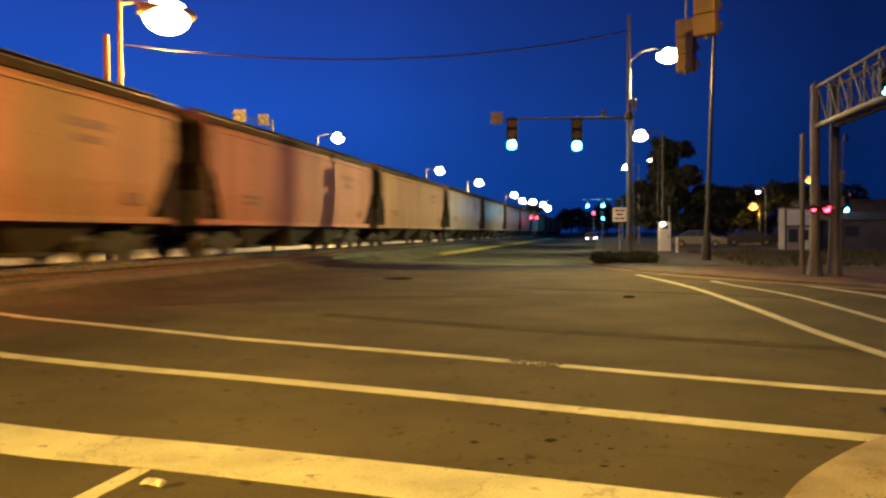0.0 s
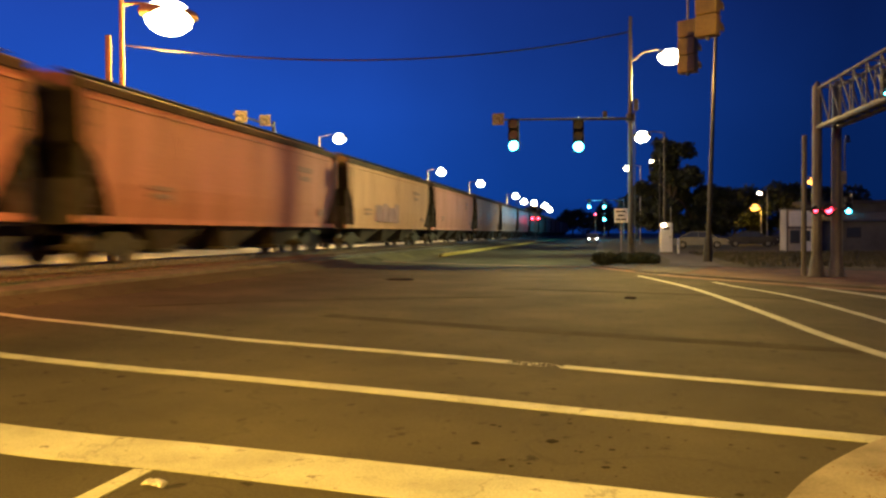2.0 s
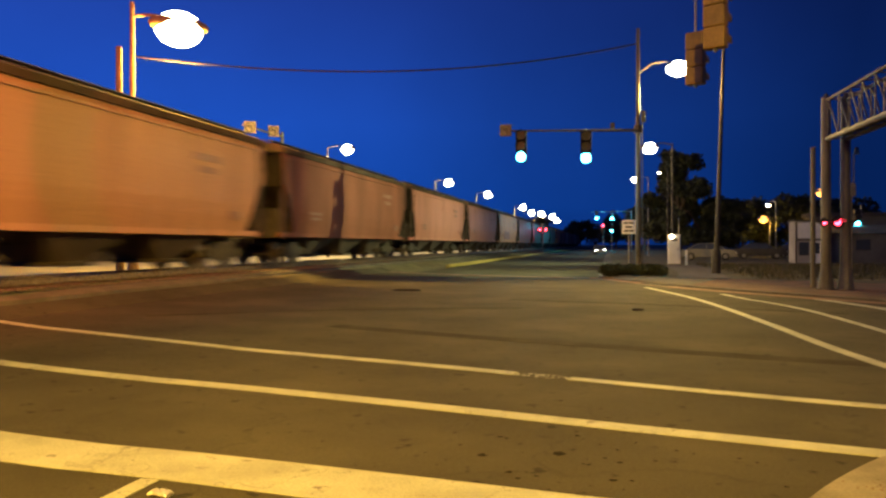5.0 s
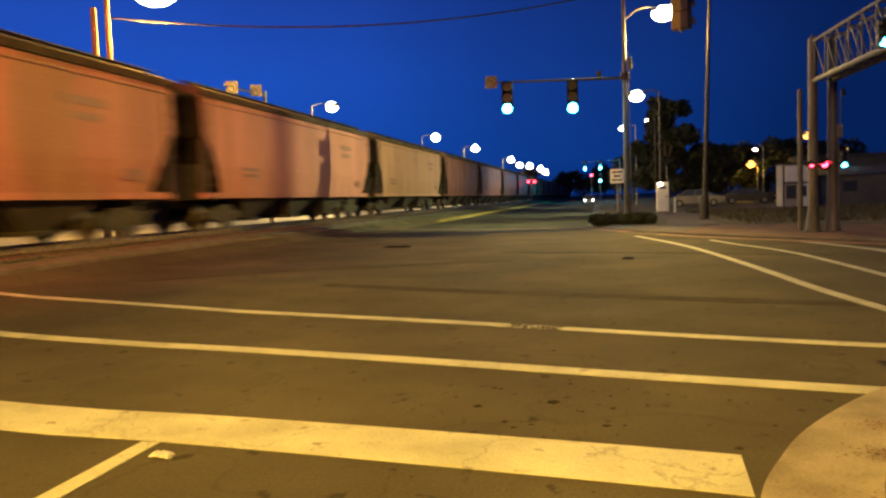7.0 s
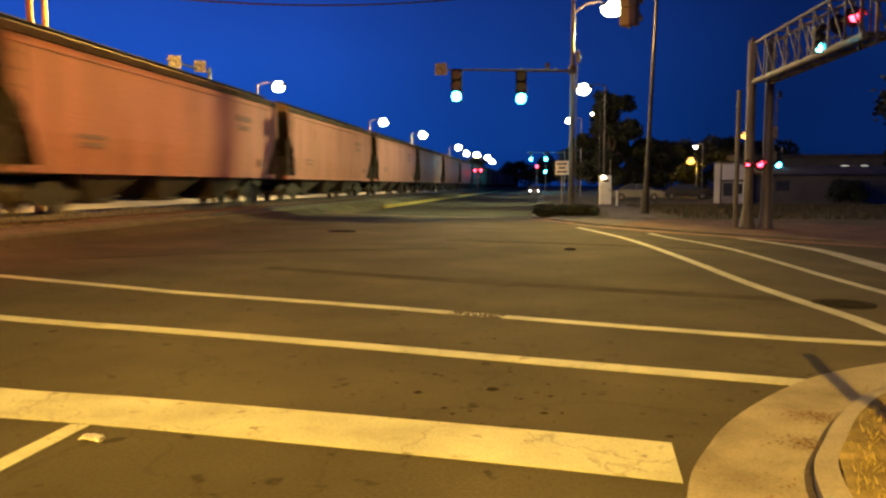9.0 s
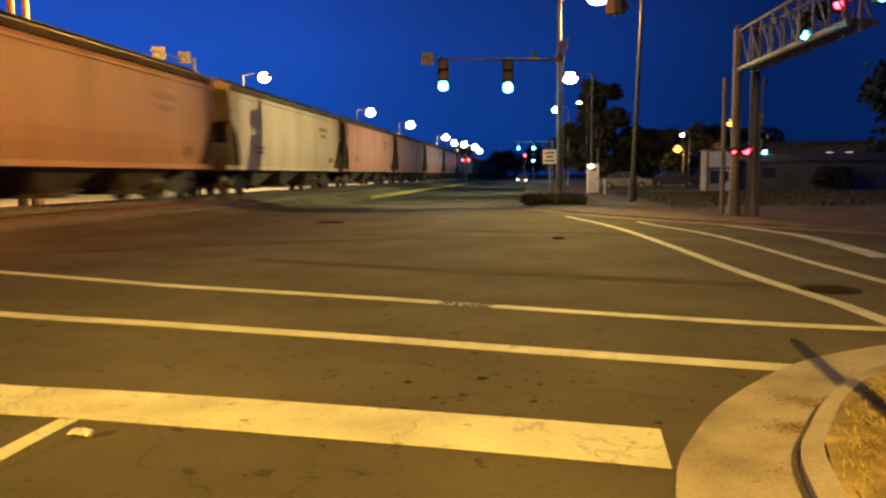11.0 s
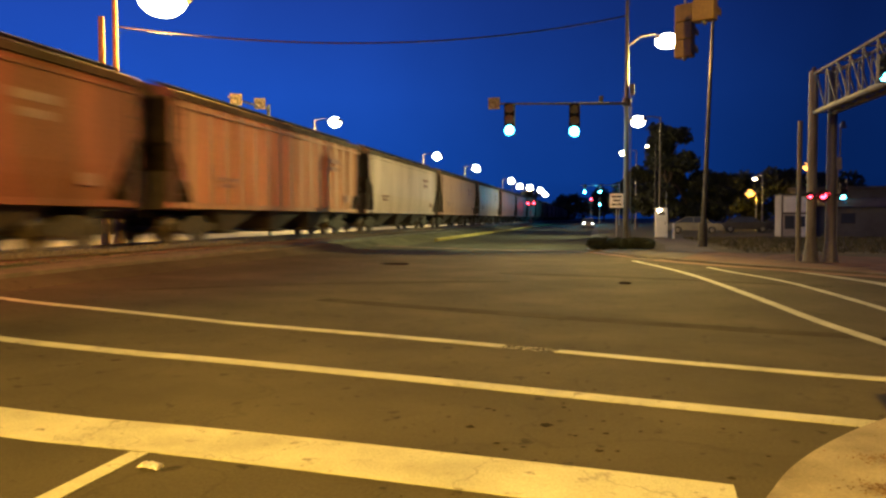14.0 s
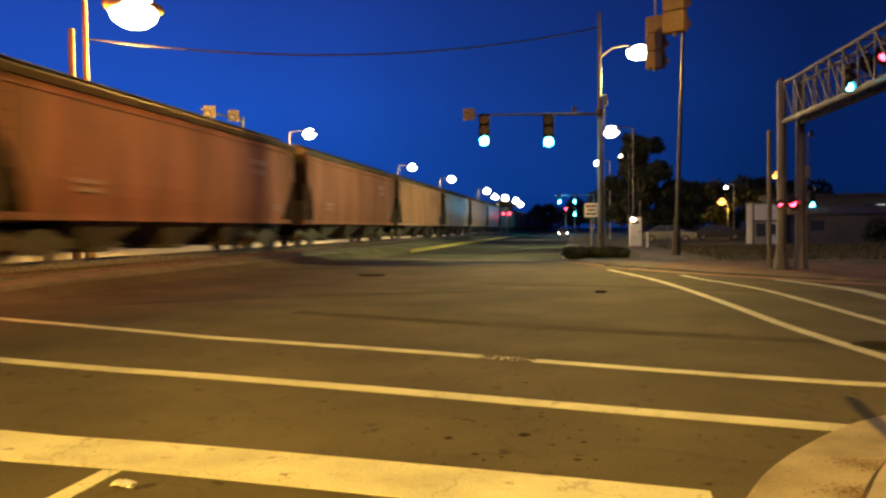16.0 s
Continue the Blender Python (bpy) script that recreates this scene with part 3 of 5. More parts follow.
walk_edge = [(2.75, 31.2), (4.75, 30.7), (4.95, 33.5), (5.35, 38), (5.6, 51), (3.5, 51), (3.35, 38), (3.0, 33.5)]
up = [b.verts.new((x, y, 0.146)) for x, y in walk_edge]
dn = [b.verts.new((x, y, 0.1)) for x, y in walk_edge]
b.faces.new(up)
for i in range(len(up)):
    b.faces.new((up[i], up[(i + 1) % len(up)], dn[(i + 1) % len(up)], dn[i]))
tagged(part("pavement", b, OLD_CONCRETE), "worn concrete footpath leading to the roadside cabinet", "pavement", kind="structure")
drain = tagged(empty("storm_drain", pose(1.78, 28.2, 0.0, 0, 0, -63)), "dark iron storm drain set in the far kerb", "drain")
part("frame", box(-0.95, 0.95, -0.3, 0.3, -0.02, 0.016, 0.006), CONCRETE, drain, "concrete frame")
# no hole here: a flat plate with the inlet's darkness as its colour
part("opening", box(-0.85, 0.85, -0.22, 0.22, 0.0, 0.021), SIGN_BLACK, drain, "black plate standing for the shaded opening")
for k in range(9):
    part("grate_bar", box(-0.84, 0.84, -0.2 + 0.05 * k - 0.008, -0.2 + 0.05 * k + 0.008, 0.016, 0.03), DARK_METAL, drain)
strip_between("kerb", [(-9.75, 420), (-9.7, 120), (-9.6, 60), (-9.5, 44)][::-1], [(-9.95, 420), (-9.9, 120), (-9.8, 60), (-9.7, 44)][::-1], 0.3, 0.3, KERB_YELLOW, "yellow-painted kerb along the far street", "kerb")
strip_between("kerb", [(-11.45, -40), (-11.35, 5), (-11.25, 13), (-11.6, 22), (-11.8, 34), (-11.8, 400)], [(-11.7, -40), (-11.6, 5), (-11.5, 13), (-11.85, 22), (-12.05, 34), (-12.05, 400)], 0.45, 0.52, OLD_CONCRETE, "low worn concrete kerb beside the railway", "kerb")

# rails and sleepers
RZ = 0.75
for x in (-13.18, -14.62):
    prof = [(x - 0.075, 0.575), (x + 0.075, 0.575), (x + 0.012, 0.61), (x + 0.012, 0.70), (x + 0.036, 0.712), (x + 0.036, RZ - 0.004), (x - 0.036, RZ - 0.004), (x - 0.036, 0.712), (x - 0.012, 0.70), (x - 0.012, 0.61)]
    r = tagged(empty("rail", pose(0, 0, 0)), "long steel rail with a bright worn head", "rail", "rails of the track")
    part("web", prism(prof, -300, 420), RAIL, r)
    part("head", box(x - 0.034, x + 0.034, -300, 420, RZ - 0.004, RZ, bm=None), RAIL_TOP, r, "polished running surface")
sl = tagged(empty("sleeper", pose(-13.9, 0, 0.5)), "tarred timber sleeper under the rails", "sleeper", "sleepers of the track")
part("beam", box(-1.3, 1.3, -0.11, 0.11, -0.08, 0.075, 0.015), TIMBER, sl)
sl.matrix_basis = pose(-13.9, 8.0, 0.5)
for k in range(1, 110):
    copy_thing(sl, pose(-13.9, 8.0 + 0.55 * k, 0.5, 0, 0, rng.uniform(-1, 1)))
# crossing panels and stray ballast stones
V, F = [], []
for k in range(5000):
    x, y, s = rg.uniform(-12.9, -11.9), rg.uniform(9, 60), rg.uniform(0.02, 0.05)
    z = 0.545
    i = len(V)
    q = [(rg.uniform(.6, 1.3) * s * math.cos(a), rg.uniform(.6, 1.3) * s * math.sin(a)) for a in (0, 1.6, 3.2, 4.8)]
    V += [(x + a, y + c, z) for a, c in q] + [(x + rg.normal(0, .3) * s, y + rg.normal(0, .3) * s, z + s * rg.uniform(.5, 1.1))]
    F += [(i, i + 1, i + 4), (i + 1, i + 2, i + 4), (i + 2, i + 3, i + 4), (i + 3, i, i + 4)]
me = bpy.data.meshes.new("ballast_stones")
me.from_pydata(V, [], F)
me.materials.append(BALLAST)
tagged(new("ballast_stones", me), "loose crushed stone beside the rails", "gravel", kind="stuff")


# ---------------------------------------------------------------- the freight train
CAR_LEN = 19.2
TX = -13.9


def hopper_car(mat, ribs=False, patch=False):
    """A covered hopper car; its origin lies on the rail head under its middle, its length along y."""
    car = empty("hopper_car")
    half, zt, zb, w = 8.8, 4.68, 1.25, 1.6
    cut, zc = 1.2, 3.05

    def side_shell(name, prof, label=""):
        # prof: (offset from the middle, height); the lower corners of the ends slope inwards
        bm = bmesh.new()
        rows = []
        for a, z in prof:
            y = half - (cut * ((zc - z) / (zc - zb)) ** 0.6 if z < zc else 0.0) - (0.12 if z > zt - 0.02 else 0)
            rows.append((a, z, y))
        ends = []
        for s in (-1, 1):
            ends.append([bm.verts.new((a, s * y, z)) for a, z, y in rows])
        n = len(rows)
        for i in range(n):
            bm.faces.new((ends[0][i], ends[0][(i + 1) % n], ends[1][(i + 1) % n], ends[1][i]))
        made = part(name, bm, mat, car, label)
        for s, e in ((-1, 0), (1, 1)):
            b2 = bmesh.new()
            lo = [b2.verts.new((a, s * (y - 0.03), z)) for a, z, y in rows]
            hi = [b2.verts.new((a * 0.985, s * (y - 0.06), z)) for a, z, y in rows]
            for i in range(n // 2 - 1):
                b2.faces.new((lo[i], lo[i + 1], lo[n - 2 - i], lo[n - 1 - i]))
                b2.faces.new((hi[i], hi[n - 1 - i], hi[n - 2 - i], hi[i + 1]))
            part("end_sheet", b2, END_SHADE, car, "sloping end darkened to stand for shade")
        return made

    bulge = 0.0 if ribs else 0.10
    right = [(w - 0.10, zb), (w - 0.02, zb + 0.5), (w + bulge * 0.2, zb + 0.9), (w + bulge * 0.3, zb + 1.25), (w + bulge * .38, zb + 1.55), (w + bulge * .43, zc - 0.1), (w + bulge * .45, zc), (w + bulge * .35, zc + 0.6), (w, zt - 0.45), (w - 0.07, zt - 0.3)]
    if ribs:
        right = [(w - 0.08, z) for z in (zb, zb + 0.6, zb + 1.1, zb + 1.5, zc - 0.1, zc, zt - 0.3)]
    prof = right + [(-a, z) for a, z in reversed(right)]
    side_shell("body", prof)
    # roof, with its overhanging dark eave
    roof = [(w + 0.02, zt - 0.3), (w + 0.05, zt - 0.12), (w - 0.25, zt + 0.02), (0.5, zt + 0.14), (-0.5, zt + 0.14), (-w + 0.25, zt + 0.02), (-w - 0.05, zt - 0.12), (-w - 0.02, zt - 0.3)]
    part("roof", prism(roof, -half - 0.02, half + 0.02), ROOF_METAL, car, "dark grimy roof with an overhanging edge")
    bm = box(-0.45, 0.45, -half + 0.4, half - 0.4, zt + 0.14, zt + 0.26, 0.03)
    part("hatch_trough", bm, ROOF_METAL, car)
    bm = box(0.85, 1.15, -half + 0.1, half - 0.1, zt + 0.16, zt + 0.19)
    for k in range(9):
        y = -half + 0.4 + k * (2 * half - 0.8) / 8
        box(0.88, 1.12, y - 0.03, y + 0.03, zt - 0.02, zt + 0.16, bm=bm)
    part("running_board", bm, DARK_METAL, car)
    for s in (-1, 1):
        # sill with a small lip, and top chord
        bm = box(s * (w - 0.16) - 0.06, s * (w - 0.16) + 0.06, -half, half, 1.08, 1.27, 0.012)
        part("side_sill", bm, mat, car)
        bm = box(s * (w + 0.03) - 0.03, s * (w + 0.03) + 0.03, -half + 0.02, half - 0.02, zt - 0.54, zt - 0.47)
        part("top_chord", bm, mat, car)
        for e in (-1, 1):
            y = e * (half - 0.1)
            # posts and ladders take the dark underframe colour to keep the gap dark
            part("corner_post", box(s * (w - 0.12) - 0.06, s * (w - 0.12) + 0.06, min(y, y - e * .16), max(y, y - e * .16), 1.2, zt - 0.25), UNDER, car)
            # ladder on the end
            bm = bmesh.new()
            for yy in (0.0, 0.42):
                bar((s * (w + 0.06), e * (half - 0.12 - yy), 1.0), (s * (w + 0.06), e * (half - 0.12 - yy), zt - 0.2), 0.03, 0.03, bm)
            for k in range(9):
                z = 1.1 + k * 0.4
                bar((s * (w + 0.06), e * (half - 0.12), z), (s * (w + 0.06), e * (half - 0.54), z), 0.02, 0.02, bm)
            part("ladder", bm, UNDER, car)
            # brace under the sloping end
            part("end_brace", bar((s * (w - 0.25), e * (half - 0.25), 1.25), (s * (w - 0.3), e * (half - 1.15), zc - 0.75), 0.09, 0.09), UNDER, car)
        if ribs:
            for k in range(16):
                y = -half + 0.75 + k * (2 * half - 1.5) / 15
                zlow = zb if abs(y) < half - cut else zb + (abs(y) - half + cut) / cut * (zc - zb)
                part("rib", box(s * (w - 0.02) - 0.07, s * (w - 0.02) + 0.07, y - 0.07, y + 0.07, zlow, zt - 0.3), mat, car)
        else:
            for k in (-4.6, 0.0, 4.6):
                part("weld_seam", box(s * (w + 0.043) - 0.006, s * (w + 0.043) + 0.006, k - 0.02, k + 0.02, zc - 0.1, zc + 0.65), mat, car)
    # lettering, too blurred to read, as plain bars on the visible side
    for y, z, l, h in ((4.9, 3.5, 1.5, 0.22), (4.9, 3.12, 1.1, 0.2), (-5.6, 2.1, 1.3, 0.12), (-5.6, 1.88, 1.0, 0.12), (6.6, 1.75, 0.6, 0.3)):
        x = w + (0.06 if not ribs else 0.035)
        part("lettering_bar", box(x - 0.03, x + 0.002, y - l / 2, y + l / 2, z - h / 2, z + h / 2), LETTER, car)
    if patch:
        for q, (y, z, l, h) in enumerate(((-3.6, 1.95, 1.3, 0.95), (-2.3, 2.0, 1.1, 1.1), (-1.05, 1.9, 1.2, 0.9), (0.1, 2.02, 0.9, 1.15))):
            a = w + (0.07 if not ribs else 0.035)
            part("spray_paint", box(a - 0.09, a - 0.02, y - l / 2, y + l / 2, z - h / 2, z + h / 2, 0.03), SPRAY, car, "faded sprayed shape")
    # underframe: centre sill, three hopper bays with outlet gates, platforms
    part("centre_sill", box(-0.25, 0.25, -half, half, 0.78, 1.12), UNDER, car)
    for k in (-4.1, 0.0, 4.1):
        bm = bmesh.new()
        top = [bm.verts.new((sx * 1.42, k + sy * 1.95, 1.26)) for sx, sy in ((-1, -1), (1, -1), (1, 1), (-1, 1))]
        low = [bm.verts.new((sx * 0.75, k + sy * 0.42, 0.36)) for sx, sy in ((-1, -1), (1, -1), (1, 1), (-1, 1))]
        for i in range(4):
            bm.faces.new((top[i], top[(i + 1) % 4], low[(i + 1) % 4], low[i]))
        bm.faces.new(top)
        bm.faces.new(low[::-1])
        bay = part("hopper_bay", bm, BAY_SHADE, car)
        part("outlet_gate", box(-0.95, 0.95, k - 0.48, k + 0.48, 0.24, 0.36, 0.02), UNDER, bay)
    for e in (-1, 1):
        part("end_platform", box(-1.4, 1.4, min(e * (half - 2.0), e * half), max(e * (half - 2.0), e * half), 1.06, 1.13), UNDER, car)
        fin = [(e * (half - 0.2), 1.12), (e * (half - cut - 0.1), 1.12), (e * (half - cut - 0.1), zb + 0.1), (e * (half - 0.2), zc - 0.25)]
        part("shear_plate", prism(fin, -0.03, 0.03, "X"), UNDER, car)
        part("cross_bearer", box(-1.3, 1.3, min(e * (half - 0.22), e * (half - 0.3)), max(e * (half - 0.22), e * (half - 0.3)), 1.12, 2.2), UNDER, car)
        part("coupler", box(-0.13, 0.13, min(e * half, e * (half + 0.79)), max(e * half, e * (half + 0.79)), 0.76, 1.02, 0.03), UNDER, car)
        part("brake_reservoir", rod((0.2, e * (half - 1.2), 1.38), (-0.8, e * (half - 1.2), 1.38), 0.2, seg=12), UNDER, car)
        # bogie
        by = e * (half - 2.05)
        for s in (-1, 1):
            x = s * 1.02
            fr = [(by - 1.25, 0.38), (by - 1.25, 0.62), (by - 0.75, 0.66), (by - 0.4, 0.86), (by + 0.4, 0.86), (by + 0.75, 0.66), (by + 1.25, 0.62), (by + 1.25, 0.38), (by + 0.8, 0.44), (by + 0.4, 0.24), (by - 0.4, 0.24), (by - 0.8, 0.44)]
            frame_ = part("bogie_frame", prism(fr, x - 0.07, x + 0.07, "X"), UNDER, car)
            for a in (-0.88, 0.88):
                part("axle_box", box(x - 0.11, x + 0.11, by + a - 0.14, by + a + 0.14, 0.36, 0.6, 0.02), UNDER, frame_)
        part("bolster", box(-1.0, 1.0, by - 0.2, by + 0.2, 0.5, 0.85), UNDER, car)
        for a in (-0.88, 0.88):
            axle = part("axle", rod((-0.7, 0, 0), (0.7, 0, 0), 0.085, seg=10), WHEEL_STEEL, car)
            axle.matrix_basis = pose(0, by + a, 0.457)
            for s in (-1, 1):
                bm = rod((s * 0.66, 0, 0), (s * 0.79, 0, 0), 0.457, seg=24)
                rod((s * 0.62, 0, 0), (s * 0.67, 0, 0), 0.485, seg=24, bm=bm)
                rod((s * 0.79, 0, 0), (s * 0.84, 0, 0), 0.16, 0.12, seg=12, bm=bm)
                part("wheel", bm, WHEEL_STEEL, axle)
    return car


KINDS = [
    (hopper_car(CAR_TAN, patch=True), "tan covered hopper car with a faded sprayed patch"),
    (hopper_car(CAR_RED_CAST), "curved-sided covered hopper car, paint tinted for reddish light"),
    (hopper_car(CAR_TAN), "tan covered hopper car with curved sides"),
    (hopper_car(CAR_RIB, ribs=True), "tan covered hopper car with upright ribs"),
    (hopper_car(CAR_PALE), "pale grey covered hopper car with glossy sides"),
    (hopper_car(CAR_OXIDE), "dark oxide-red covered hopper car with curved sides"),
]
# cars counted from the far end of the train; the gap behind car 0 passes the reference place at 0 s
CARS = []
FIRST, LAST = -15, 11
SORT = [5, 5, 5, 3, 4, 2, 4, 1, 1, 1, 2, 5, 1, 1, 0, 1, 2, 4, 4, 2, 1, 4, 2, 1, 4, 2, 1]
used = set()
GAP0 = 20.6
for k in range(FIRST, LAST + 1):
    kind = SORT[(k - FIRST) % len(SORT)]
    src, label = KINDS[kind]
    m = pose(TX, GAP0 + (k + 0.5) * CAR_LEN, RZ)
    if kind in used:
        ob = copy_thing(src, m)
    else:
        ob = src
        ob.matrix_basis = m
        used.add(kind)
    tagged(ob, label, "rail car", "cars of the freight train")
    CARS.append((ob, k))


# ---------------------------------------------------------------- street lamps
def street_lamp(name, base, head, watts=0, glow_mat=LAMP_GLOW, pole_mat=GALV, size=1.0, label="", color=SODIUM, pole_r=0.09, attach=None, top=None, aim=None, soft=0.0, cone=114):
    """A pole with a bracket arm and a cobra-head luminaire; attach: height at which the arm leaves the pole."""
    o = Vector(base)
    th = empty(name, Matrix.Translation(o))
    h = Vector(head) - o
    za = attach if attach is not None else h.z + 0.15
    ptop = top if top is not None else za + 0.1
    tagged(th, label, "street lamp", "street lamps")
    bm = rod((0, 0, 0), (0, 0, ptop), pole_r, pole_r * 0.62, 12)
    part("pole", bm, pole_mat, th)
    part("base", rod((0, 0, 0), (0, 0, 0.35), pole_r * 1.7, pole_r * 1.25, 12), pole_mat, th)
    flat = Vector((h.x, h.y, 0))
    d = flat.normalized()
    pts = [Vector((0, 0, za)) + d * flat.length * f + Vector((0, 0, (h.z + 0.12 - za) * f + 0.18 * math.sin(f * math.pi))) for f in (0, .25, .5, .75, 0.93)]
    part("arm", tube(pts, 0.035 * max(1, size * .8), 8), pole_mat, th)
    q = d.to_track_quat("X", "Z").to_matrix().to_4x4()
    bm = ball((0, 0, 0), 0.46 * size, 0.29 * size, 0.14 * size, 16)
    bmesh.ops.transform(bm, matrix=Matrix.Translation(h + Vector((0, 0, 0.06))) @ q, verts=bm.verts[:])
    hd = part("luminaire", bm, pole_mat, th, "", True)
    # bowl drawn larger than life, the lamp's bloom put into its shape
    bm = ball((0, 0, 0), 0.36 * size, 0.31 * size, 0.27 * size, 28)
    bmesh.ops.transform(bm, matrix=Matrix.Translation(h - Vector((0, 0, 0.03 * size))) @ q, verts=bm.verts[:])
    part("bowl", bm, glow_mat, hd, "glowing refractor bowl", True)
    if watts:
        lamp_light(*(Vector(head) - Vector((0, 0, 0.26 * size + (1.0 if soft else 0.45)))), watts, color, soft or (0.08 if aim else 0.2), aim, cone)
    return th


street_lamp("street_lamp", (-17.5, 24.5, 0.5), (-16.3, 25.7, 10.0), 10000, size=2.5, soft=0.8, pole_mat=WOOD_POLE, pole_r=0.14, label="tall wooden pole with a blazing sodium lamp behind the train", top=10.2)
for i, (x, y) in enumerate(((-19.8, 54.2), (-18.6, 86.0), (-17.4, 107.9), (-16.4, 145.3), (-17.4, 171.4), (-15.7, 178.6), (-14.5, 197.6), (-15.5, 230.5))):
    street_lamp("street_lamp", (x - 1.8, y + 0.4, 0.5), (x, y, 9.0), (12000, 8000, 7000, 5000, 0, 5000, 0, 0)[i], LAMP_WARM, DARK_METAL, size=1.4 + 0.2 * i, label="glowing street lamp on a steel pole along the railway", color=WARM)
street_lamp("street_lamp", (4.56, 56.0, 0.14), (2.97, 56.0, 8.6), 12000, LAMP_WARM, POLE_GREY, size=1.5, aim=(-13.0, 62.0, 1.0), label="glowing street lamp on a slim steel pole beside a tree", color=(0.9, 1.0, 0.5))
street_lamp("street_lamp", (4.6, 90.0, 0.14), (3.08, 90.0, 9.2), 9000, LAMP_WARM, size=1.1, aim=(-13.0, 98.0, 1.0), color=(0.85, 1.0, 0.6), label="small far street lamp on a steel pole")
street_lamp("street_lamp", (5.3, 70.0, 0.14), (4.55, 70.0, 8.1), 0, LAMP_WARM, DARK_METAL, 0.45, label="small lamp on a dark pole before a tree")
street_lamp("street_lamp", (17.0, 85.0, 0.14), (16.35, 85.0, 4.2), 450, LAMP_AMBER, size=1.3, label="low amber lamp over a car park")
street_lamp("street_lamp", (17.6, 85.0, 0.14), (17.03, 86.0, 5.8), 0, LAMP_WARM, size=0.7, label="small far lamp over a car park")
street_lamp("street_lamp", (15.1, 60.0, 0.14), (15.6, 60.0, 5.35), 200, LAMP_AMBER, size=1.0, label="amber lamp on a pole near the low building")
# unseen lamp behind the camera, inferred from the post's shadow; lights corner and train
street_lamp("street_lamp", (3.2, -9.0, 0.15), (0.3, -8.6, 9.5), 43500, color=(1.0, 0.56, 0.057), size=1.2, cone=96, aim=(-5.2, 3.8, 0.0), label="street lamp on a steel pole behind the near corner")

# added red spot with no known source, only to redden the train's side
street_lamp("street_lamp", (-10.8, -8.0, 0.3), (-8.6, -7.6, 9.5), 44000, color=(1.0, 0.13, 0.09), size=1.2, cone=49, aim=(-13.5, 14.5, 4.6), label="unseen lamp added to redden the train's near side")

# wooden pole beside the big lamp
wp = tagged(empty("utility_pole", pose(-17.5, 23.72, 0.5)), "short weathered wooden pole beyond the railway", "pole")
part("shaft", rod((0, 0, 0), (0, 0, 8.3), 0.15, 0.11, 12), WOOD_POLE, wp)

# ---------------------------------------------------------------- traffic signals
def signal_head(parent, at, facing, lit, mat_on, housing=YELLOW, scale=1.0, faces=1):
    """A three-lens signal head; facing in degrees (0 looks to -y). lit: index of the lamp that is on, from the top."""
    hd = empty("signal_head", Matrix.Translation(Vector(at)) @ pose(0, 0, 0, 0, 0, facing) @ Matrix.Scale(scale, 4))
    hd.parent = parent
    bm = bmesh.new()
    for i in range(3):
        box(-0.18, 0.18, -0.11, 0.11, 0.36 * (1 - i) - 0.175, 0.36 * (1 - i) + 0.175, 0.02, bm=bm)
    part("housing", bm, housing, hd)
    for i in range(3):
        z = 0.36 * (1 - i)
        on = i == lit
        part("lens", rod((0, -0.112, z), (0, -0.135, z), 0.15, 0.14, 20), mat_on if on else SIGN_BLACK, hd)
        bm = bmesh.new()
        prev = None
        for k in range(13):
            a = math.pi * (-0.12 + 1.24 * k / 12)
            c, s_ = math.cos(a), math.sin(a)
            cur = [bm.verts.new((0.165 * c, -0.11, z + 0.165 * s_)), bm.verts.new((0.165 * c, -0.32, z + 0.165 * s_))]
            if prev:
                bm.faces.new((prev[0], prev[1], cur[1], cur[0]))
            prev = cur
        bmesh.ops.solidify(bm, geom=bm.faces[:], thickness=0.008)
        part("visor", bm, housing, hd)
    return hd


mast = tagged(empty("traffic_signal", pose(1.35, 35.0, 0.13)), "tall pole and mast arm with two lit green signals", "traffic signal", "traffic signals")
part("pole", rod((0, 0, 0), (0, 0, 11.3), 0.135, 0.075, 14), POLE_GREY, mast)
part("base", rod((0, 0, 0), (0, 0, 0.5), 0.24, 0.18, 14), POLE_GREY, mast)
part("mast_arm", rod((0, -0.2, 6.6), (-6.3, -0.5, 6.75), 0.07, 0.04, 10), DARK_METAL, mast)
for x, z in ((-5.32, 5.98), (-2.34, 5.84)):
    signal_head(mast, (x, -0.55, z), 0, 2, GREEN_ON, HOUSING_BLACK, 1.4)
    part("hanger", rod((x, -0.5, z + 0.5), (x, -0.45, 6.72), 0.03), GALV, mast)


